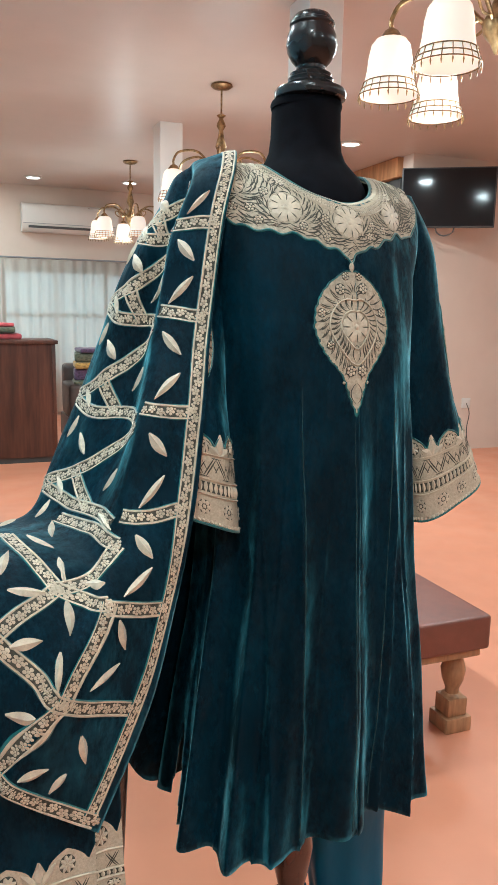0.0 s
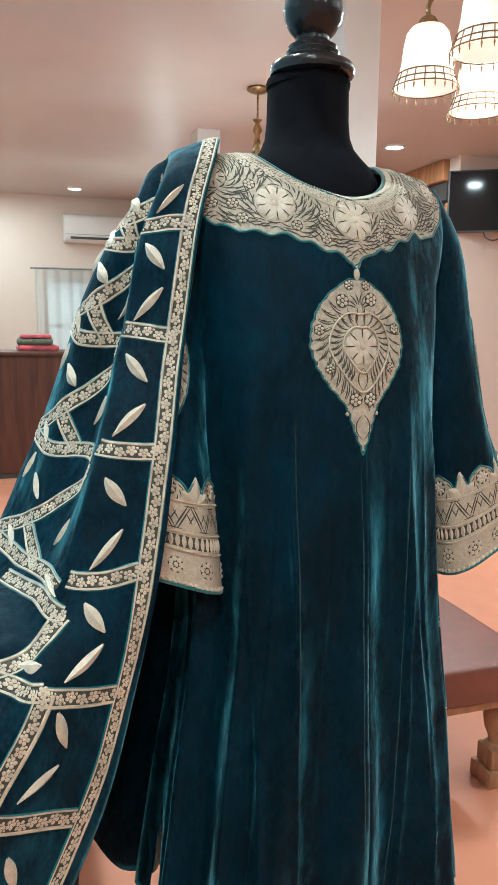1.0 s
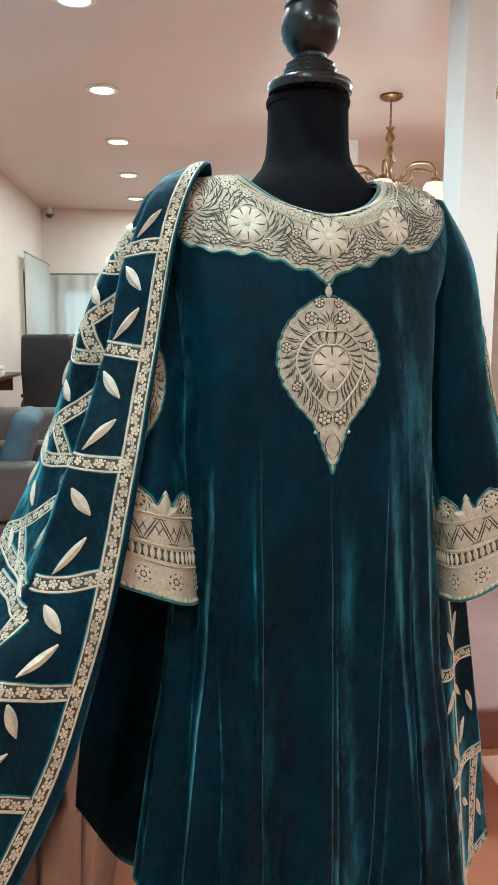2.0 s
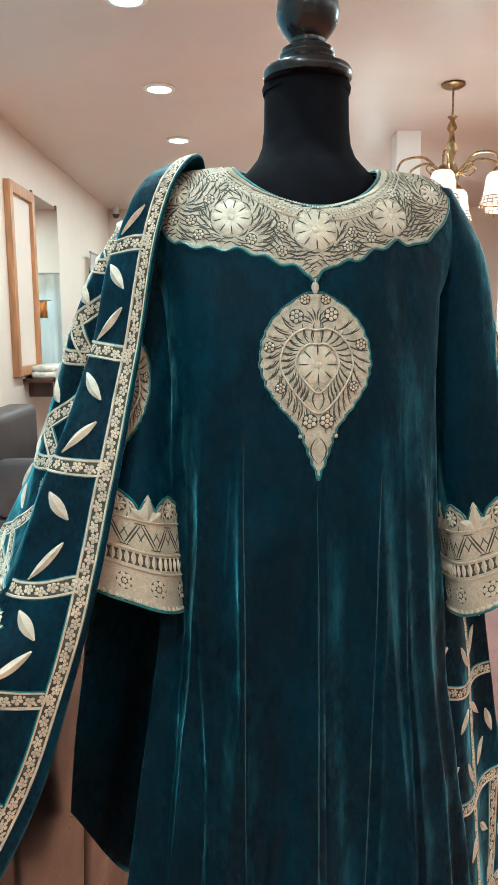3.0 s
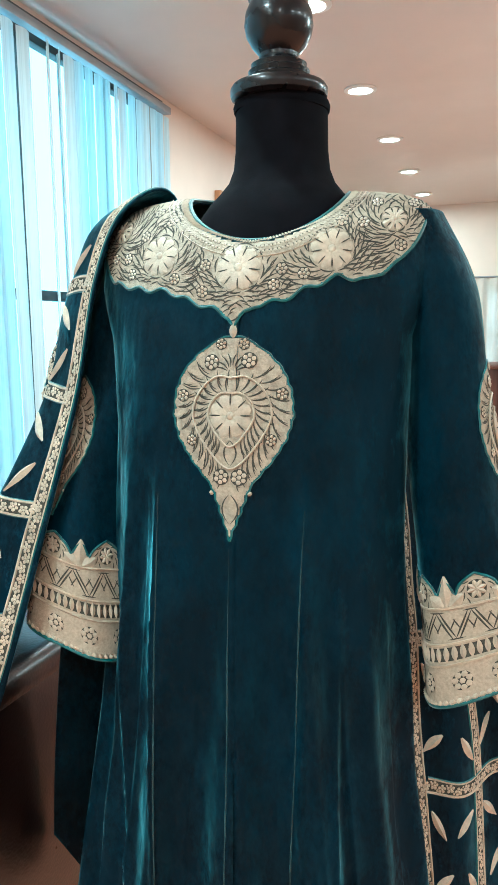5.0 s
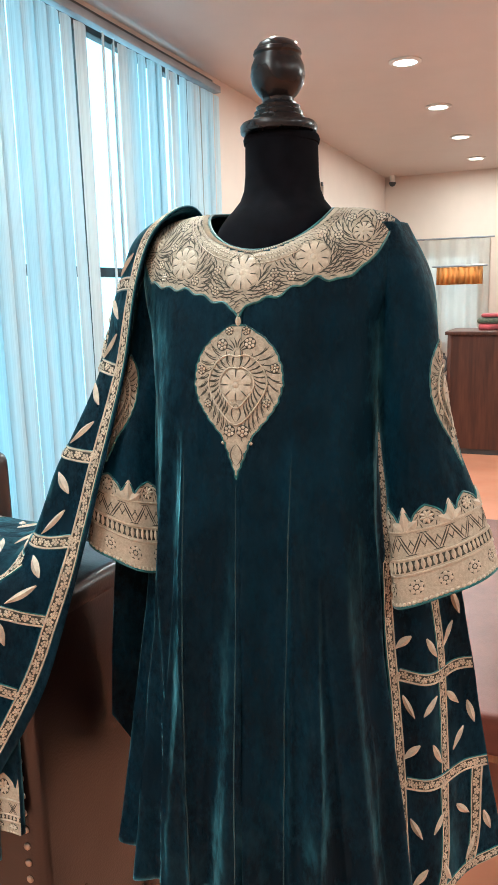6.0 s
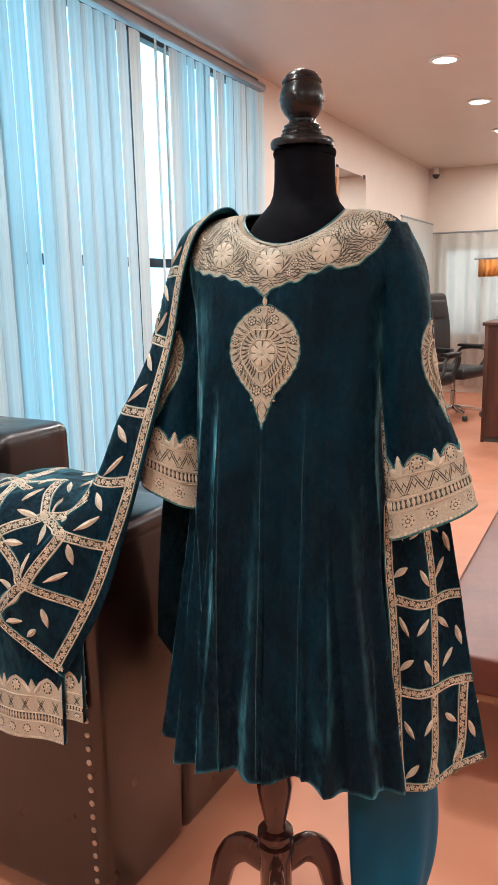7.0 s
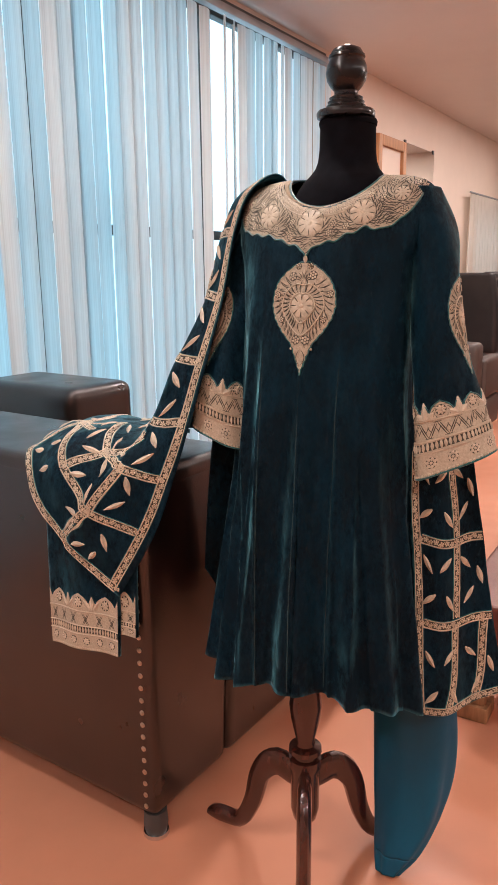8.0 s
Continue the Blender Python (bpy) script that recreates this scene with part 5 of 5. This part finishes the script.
def drape(curves, nu, nv, pleat=0.0):
    cols = [spline(c, nv) for c in curves]
    return np.stack([spline([c[j] for c in cols], nu) for j in range(nv + 1)], axis=1)


E_, R_, O_, B_ = (np.array(c) for c in (EDGE, RIDGE, OUTER, REAR))
UNDER = 0.62 * R_ + 0.38 * O_
UNDER[2:6] += np.array([0.020, 0.022, -0.004])
UNDER[7:] = 0.72 * R_[7:] + 0.28 * O_[7:]
LAST = B_ + np.array([0.05, 0.07, -0.03])
LAST[7:] = B_[7:] + np.array([-0.05, 0.11, -0.012])
P = drape([EDGE, RIDGE, [tuple(p) for p in UNDER], OUTER, REAR, [tuple(p) for p in LAST]], 150, 216)
for i in range(P.shape[0]):
    for j in range(P.shape[1]):
        q = P[i, j]
        w = min(1, i / 12)
        P[i, j] += np.array(noise.noise_vector((q[0] * 11, q[1] * 11, q[2] * 7))) * 0.005 * w + np.array(noise.noise_vector((q[0] * 28, q[1] * 28, q[2] * 15 + 5))) * 0.0016 * w
main = Sheet(P, 5.0, 9.0, flip=False)
mid = main.sample(main.N, 0.6, 4.0)
if mid[1] > 0:
    main.N = -main.N


def cloth_part(name, sh, parent, label=""):
    ob = part(name, sh.mesh(), VELVET, parent, label, True, 180)
    md = ob.modifiers.new("thick", "SOLIDIFY")
    md.thickness, md.offset = 0.003, 0
    return ob


drop = cloth_part("drape", main, shawl)


def band(sh, a, b, width, parent, name="lattice_band", n=None):
    """An embroidered ribbon laid on the cloth from a to b (columns, rows)."""
    a, b = np.array(a, float), np.array(b, float)
    k = 40
    pts = [sh.at(*(a + (b - a) * i / k)) for i in range(k + 1)]
    length = sum(np.linalg.norm(pts[i + 1] - pts[i]) for i in range(k))
    n = max(6, int(length / 0.0055))
    bm = bmesh.new()
    rows, mids = [], []
    for i in range(n + 1):
        s = i / n
        c = a + (b - a) * s
        d = sh.at(*(a + (b - a) * min(1, s + 0.01))) - sh.at(*(a + (b - a) * max(0, s - 0.01)))
        nr = sh.sample(sh.N, *c)
        side = np.cross(nr, d)
        side /= np.linalg.norm(side) + 1e-9
        p = sh.at(*c)
        chart = sh.near(*c)
        ex = sh.at(c[0] + 0.02, c[1]) - p
        ey = sh.at(c[0], c[1] + 0.02) - p
        ux, uy = ex / (np.linalg.norm(ex) + 1e-9), ey / (np.linalg.norm(ey) + 1e-9)
        g = float(ux @ uy)
        sx, sy = float(side @ ux), float(side @ uy)
        kx, ky = (sx - g * sy) / (1 - g * g + 1e-6), (sy - g * sx) / (1 - g * g + 1e-6)
        at = lambda w, h, chart=chart, kx=kx, ky=ky: chart(w * kx, w * ky, h)
        half = width / 2
        rows.append([bm.verts.new(at(w * half, h)) for w, h in ((-1, 0.0012), (-0.86, 0.0030), (-0.68, 0.0030), (-0.62, 0.0018), (0, 0.002), (0.62, 0.0018), (0.68, 0.0030), (0.86, 0.0030), (1, 0.0012))])
        mids.append((at, s))
    for p, q in zip(rows, rows[1:]):
        for j in range(8):
            f = bm.faces.new((p[j], q[j], q[j + 1], p[j + 1]))
            f.material_index = (2, 0, 0, 1, 1, 0, 0, 2)[j]
            f.smooth = True
    # small flowers in a chain along the ribbon
    tang = length / n
    for i, (at, s) in enumerate(mids[:-1]):
        nxt = mids[i + 1][0]
        lay = lambda x, y, h, at=at, nxt=nxt: np.array(at(x, h)) + (np.array(nxt(x, h)) - np.array(at(x, h))) * (y / tang)
        r = width * 0.26
        if i % 2 == 0:
            off = 0.0012 if i % 4 else -0.0012
            for kk in range(5):
                g = 2 * math.pi * kk / 5 + 0.6 * i
                dot(bm, lay, off + r * 0.66 * math.cos(g), r * 0.66 * math.sin(g), r * 0.40, 0.0010, 0.0026, 6, 0)
            dot(bm, lay, off, 0, r * 0.34, 0.0012, 0.0030, 5, 0)
        else:
            off = 0.0042 if i % 4 == 1 else -0.0042
            dot(bm, lay, off, 0, r * 0.30, 0.0010, 0.0026, 5, 0)
    return part(name, bm, [THREAD, GAP, PIPING], parent, "beige floral ribbon edged in teal")


def leaf_motif(sh, c, ang, parent, length=0.040, width=0.0125):
    chart = sh.near(*c)
    bm = bmesh.new()
    x, y = -0.5 * length * math.cos(ang), -0.5 * length * math.sin(ang)
    leaf(bm, chart, x * 1.13, y * 1.13, ang, length * 1.13, width * 1.38, 0.001, 0.001, 1, 0, 8)
    leaf(bm, chart, x, y, ang, length, width, 0.0036, 0.0022, 0, 0, 8)
    part("leaf_motif", bm, [THREAD_PALE, PIPING], parent)


BW = 0.0215
band(main, (0.17, 0.2), (0.17, 8.93), BW, drop, "border")
band(main, (0.1, 8.93), (4.6, 8.93), BW, drop, "border")
for r in range(3, 9):
    band(main, (0.24, r), (1.1, r - 0.12 if r < 7 else r), BW, drop)
    if r < 8:
        leaf_motif(main, (0.66, r + 0.27), 2.25, drop, 0.046)
        leaf_motif(main, (0.66, r + 0.70), 0.85, drop, 0.046)
leaf_motif(main, (0.62, 2.62), 0.85, drop, 0.036)
leaf_motif(main, (0.55, 8.36), 2.25, drop, 0.042)
leaf_motif(main, (0.62, 8.7), 1.3, drop, 0.03)
# zigzag over the outer folds
for r in range(2, 6):
    band(main, (1.25, r + 0.05), (3.9, r + 0.62), BW, drop)
    band(main, (3.75, r + 0.66), (1.35, r + 0.98), BW, drop)
    band(main, (2.95, r + 0.44), (2.35, r + 0.84), BW, drop)
    leaf_motif(main, (1.9, r + 0.55), 0.9, drop)
    leaf_motif(main, (3.3, r + 0.62), 2.3, drop, 0.034)
    leaf_motif(main, (3.0, r + 0.12), 2.2, drop)
    leaf_motif(main, (3.5, r + 0.95), 1.3, drop, 0.036)
# lattice where the cloth lies over the sofa arm
NODES = [(1.05, 6.96), (1.03, 8.0), (2.37, 7.12), (2.67, 8.0), (1.07, 6.21), (3.0, 6.0), (3.43, 6.71), (2.0, 8.9), (3.9, 7.6), (4.1, 8.88), (4.9, 6.9)]
for a, b in ((0, 2), (2, 4), (2, 3), (2, 6), (0, 1), (1, 3), (1, 7), (4, 5), (3, 8), (6, 8), (8, 9), (8, 10)):
    band(main, NODES[a], NODES[b], BW, drop)
band(main, (3.3, 7.25), (4.9, 8.2), BW, drop)
for c, g in (((4.3, 7.45), 0.6), ((4.5, 8.55), 1.9), ((3.75, 8.62), 0.8), ((3.55, 7.0), 2.1), ((4.4, 6.6), 0.4), ((3.95, 6.4), 1.6), ((4.55, 7.95), 2.4), ((3.5, 7.75), 2.6)):
    leaf_motif(main, c, g, drop, 0.038)
# leaves as pairs of tips
for p0, q0, p1, q1 in ((3.13, 6.04, 2.7, 6.46), (3.13, 6.58, 2.63, 6.62), (2.5, 6.75, 2.33, 7.0), (2.8, 7.5, 2.43, 7.21), (2.1, 6.92, 1.2, 6.71), (2.2, 7.17, 1.87, 7.46), (2.5, 7.96, 2.17, 7.67), (1.8, 7.67, 1.33, 7.88),
                       (2.3, 8.46, 1.5, 8.21), (1.17, 8.82, 0.77, 8.57), (2.93, 7.42, 3.13, 6.96), (1.93, 5.92, 1.33, 6.04), (3.3, 7.9, 3.6, 8.3), (3.0, 8.3, 3.3, 8.65), (4.2, 7.4, 4.5, 7.0), (4.3, 8.0, 4.6, 8.4)):
    a, b = main.at(p0, q0), main.at(p1, q1)
    c = ((p0 + p1) / 2, (q0 + q1) / 2)
    lx, ly = float(main.sample(main.lx, *c)), float(main.sample(main.ly, *c))
    leaf_motif(main, c, math.atan2((q1 - q0) * ly, (p1 - p0) * lx), drop, min(0.05, max(0.034, float(np.linalg.norm(b - a)))))

# plain inner fall of the cloth between the arm and the tunic
FALL_L = [(-0.235, 0.0, 1.12), (-0.27, 0.02, 0.95), (-0.297, 0.04, 0.78), (-0.310, 0.05, 0.66)]
FALL_M = [(-0.180, 0.05, 1.12), (-0.205, 0.07, 0.93), (-0.225, 0.085, 0.72), (-0.238, 0.095, 0.525)]
FALL_R = [(-0.110, 0.07, 1.12), (-0.125, 0.085, 0.90), (-0.140, 0.09, 0.70), (-0.150, 0.09, 0.53)]
cloth_part("inner_fall", Sheet(drape([FALL_L, FALL_M, FALL_R], 24, 40), 2.0, 3.0), shawl, "plain dark velvet underside")

# the other end hangs behind the left arm
LEFT = [(0.150, 0.10, 1.22), (0.165, 0.055, 1.08), (0.176, 0.02, 0.95), (0.190, 0.004, 0.80), (0.202, -0.008, 0.66), (0.215, -0.022, 0.515), (0.222, -0.028, 0.452)]
MIDL = [(0.185, 0.13, 1.22), (0.215, 0.10, 1.08), (0.236, 0.062, 0.94), (0.252, 0.055, 0.785), (0.262, 0.045, 0.645), (0.276, 0.042, 0.505), (0.283, 0.036, 0.446)]
RIGHT = [(0.21, 0.17, 1.22), (0.255, 0.15, 1.08), (0.286, 0.10, 0.955), (0.312, 0.105, 0.80), (0.334, 0.108, 0.66), (0.356, 0.122, 0.53), (0.368, 0.128, 0.466)]
tail_grid = drape([LEFT, MIDL, RIGHT], 60, 110)
for i in range(tail_grid.shape[0]):
    for j in range(tail_grid.shape[1]):
        q = tail_grid[i, j]
        tail_grid[i, j] += np.array([-0.45, 0.9, 0]) * 0.007 * math.sin(i / 60 * 9.5 + j * 0.01) * min(1, j / 40) + np.array(noise.noise_vector((q[0] * 14, q[1] * 14, q[2] * 8))) * 0.004
tail = Sheet(tail_grid, 2.0, 6.0)
if tail.sample(tail.N, 1.0, 3.0)[1] > 0:
    tail.N = -tail.N
end = cloth_part("hanging_end", tail, shawl)
band(tail, (0.13, 0.3), (0.13, 5.9), BW, end, "border")
band(tail, (0.1, 5.88), (1.95, 5.88), BW, end, "border")
for r in (1.64, 2.85, 4.07):
    band(tail, (0.25, r), (1.98, r + 0.03), BW, end)
band(tail, (1.25, 0.8), (1.22, 2.8), BW, end)
band(tail, (1.22, 2.92), (1.16, 4.0), BW, end)
band(tail, (1.12, 4.15), (0.84, 5.8), BW, end)
band(tail, (1.80, 4.15), (1.45, 5.8), BW, end)
for r in (1.64, 2.85, 4.07):
    hgt = 1.2 if r < 4 else 1.75
    for c, g in (((0.42, r + 0.28 * hgt), 1.1), ((0.9, r + 0.27 * hgt), 2.3), ((0.42, r + 0.72 * hgt), 2.4), ((1.0, r + 0.75 * hgt), 1.1), ((1.45, r + 0.3 * hgt), 0.9), ((1.5, r + 0.72 * hgt), 2.3), ((1.82, r + 0.5 * hgt), 1.4)):
        leaf_motif(tail, c, g, end, 0.040, 0.0115)

# ---------------------------------------------------------------- the satin trousers behind the tunic
sat = thing("satin_trousers", FORM, "bright teal satin trousers hanging behind the tunic to the floor", "trousers")
for dx, dy, sc in ((0.0, 0.0, 1.0),):
    C = spline([(0.12, 0.07, 0.86), (0.155, 0.095, 0.62), (0.182, 0.105, 0.42), (0.190, 0.105, 0.26), (0.186, 0.085, 0.15), (0.172, 0.05, 0.06), (0.160, 0.025, 0.008)], 70)
    Wd = spline([[0.06], [0.082], [0.09], [0.088], [0.075], [0.05], [0.024]], 70)
    n = 80
    G = np.zeros((n + 1, 71, 3))
    for i in range(n + 1):
        a = 2 * math.pi * i / n
        for j in range(71):
            k = j / 70
            f = 1 + 0.07 * math.sin(7 * a + 2 * k) * k + 0.05 * math.sin(4 * a - 12 * k) * k + 0.03 * math.sin(26 * k + 2 * a) * max(0, k - 0.6)
            G[i, j] = C[j] + np.array([Wd[j][0] * math.cos(a) * f, 0.55 * Wd[j][0] * math.sin(a) * f, 0.0])
    sh = Sheet(G, 1.0, 1.0, wrap=True)
    for name, keep in (("trouser_leg", lambda i, j: j < 60), ("gathered_hem", lambda i, j: j >= 60)):
        bm = sh.mesh(keep=keep)
        bmesh.ops.remove_doubles(bm, verts=bm.verts, dist=1e-5)
        bmesh.ops.delete(bm, geom=[v for v in bm.verts if not v.link_faces], context="VERTS")
        lg = part(name, bm, SATIN, sat, "", True, 180)
        lg.modifiers.new("thick", "SOLIDIFY").thickness = 0.002


# ---------------------------------------------------------------- velvet trousers folded over the sofa arm
folded = thing("folded_trousers", FORM, "teal velvet trousers with embroidered cuffs folded over the sofa arm", "trousers")


def trouser_leg(x0, x1, low, out, shift):
    prof = [(0.10 + 0.01, 0.975), (0.0, 0.985), (-0.105, 0.985), (-0.150 - out, 0.955), (-0.163 - out, 0.88), (-0.172 - out, 0.75), (-0.178 - out, 0.62), (-0.182 - out, low)]
    S = spline([(y, z, 0) for y, z in prof], 80)
    G = np.zeros((41, 81, 3))
    for i in range(41):
        s = i / 40
        x = x0 + (x1 - x0) * s
        for j in range(81):
            y, z, _ = S[j]
            G[i, j] = (x + shift * (j / 80), y - 0.15 * (x + 0.38) - 0.010 * math.sin(math.pi * s) - 0.004 * math.sin(9 * s + 0.05 * j), z + 0.006 * math.sin(math.pi * s) + 0.024 * (s - 0.5) * (j / 80) ** 2)
    sh = Sheet(G, 1.0, 1.0)
    if sh.sample(sh.N, 0.5, 0.8)[1] > 0:
        sh.N = -sh.N
    ob = part("trouser_leg", sh.mesh(), VELVET, folded, "", True, 180)
    md = ob.modifiers.new("thick", "SOLIDIFY")
    md.thickness, md.offset = 0.009, 0
    width = x1 - x0
    run = 1.0 / float(np.linalg.norm(np.diff(sh.P[20, 20:], axis=0), axis=1).sum() / 0.75)
    chart = lambda x, h, o: sh.at(x / width, 1.0 - h * run, o + 0.0045)
    unit = width / 3.0

    def top(x):
        u = (x / unit) % 1.0
        return 0.104 + 0.018 * max(0, 1 - (abs(u - 0.5) / 0.36)) ** 0.5 if abs(u - 0.5) < 0.36 else 0.102 + 0.018 * max(0, 1 - min(u, 1 - u) / 0.14)
    bm = bmesh.new()
    prev = None
    for i in range(81):
        x = width * i / 80
        col = [bm.verts.new(chart(x, h, 0.001)) for h in (0.0, 0.012, 0.034, 0.04, 0.053, 0.075, 0.098, top(x))]
        if prev:
            for k in range(7):
                bm.faces.new((prev[k], col[k], col[k + 1], prev[k + 1])).material_index = 1 if k == 3 else 0
        prev = col
    c = part("cuff", bm, [GROUND, GAP], ob, "beige embroidered cuff with a scalloped upper edge")
    bm = bmesh.new()
    for i in range(int(width / 0.0075)):
        leaf(bm, chart, 0.003 + i * 0.0075, 0.0395, math.pi / 2, 0.014, 0.0058, 0.0026, 0.0012, 0, 0, 4)
    for i in range(int(width / 0.0062)):
        dot(bm, chart, 0.003 + i * 0.0062, 0.0035, 0.0029, 0.0026, 0.0012)
    for i in range(6):
        x = (i + 0.5) * width / 6
        roundel(bm, chart, x, 0.021, 0.0088, 7, 0.3 * i)
        for g in (1.05, math.pi - 1.05):
            for off in (-0.0016, 0.0016):
                cut_line(bm, chart, x - 0.014 * math.cos(g) + off, 0.0705 - 0.0145 * math.sin(g), g, 0.029, 0.0019, 0.0, 1)
    for i in range(3):
        x = (i + 0.5) * unit
        roundel(bm, chart, x, 0.105, 0.0105, 8, 0.2)
        for s in (-1, 0, 1):
            if 0.01 < x + unit / 2 < width - 0.01:
                leaf(bm, chart, x + unit / 2 + s * 0.003, 0.092, math.pi / 2 + s * -0.75, 0.026, 0.0095, 0.0028, 0.0016)
    for h in (0.0365, 0.055, 0.0875):
        tube([chart(width * k / 40, h, 0.0018) for k in range(41)], 0.0015, 4, bm)
    part("cuff_stitching", bm, [THREAD_PALE, GAP], c, "stitched rosettes, bars and lattice")


trouser_leg(-0.612, -0.400, 0.512, 0.0, 0.0)
trouser_leg(-0.545, -0.372, 0.560, -0.016, 0.012)
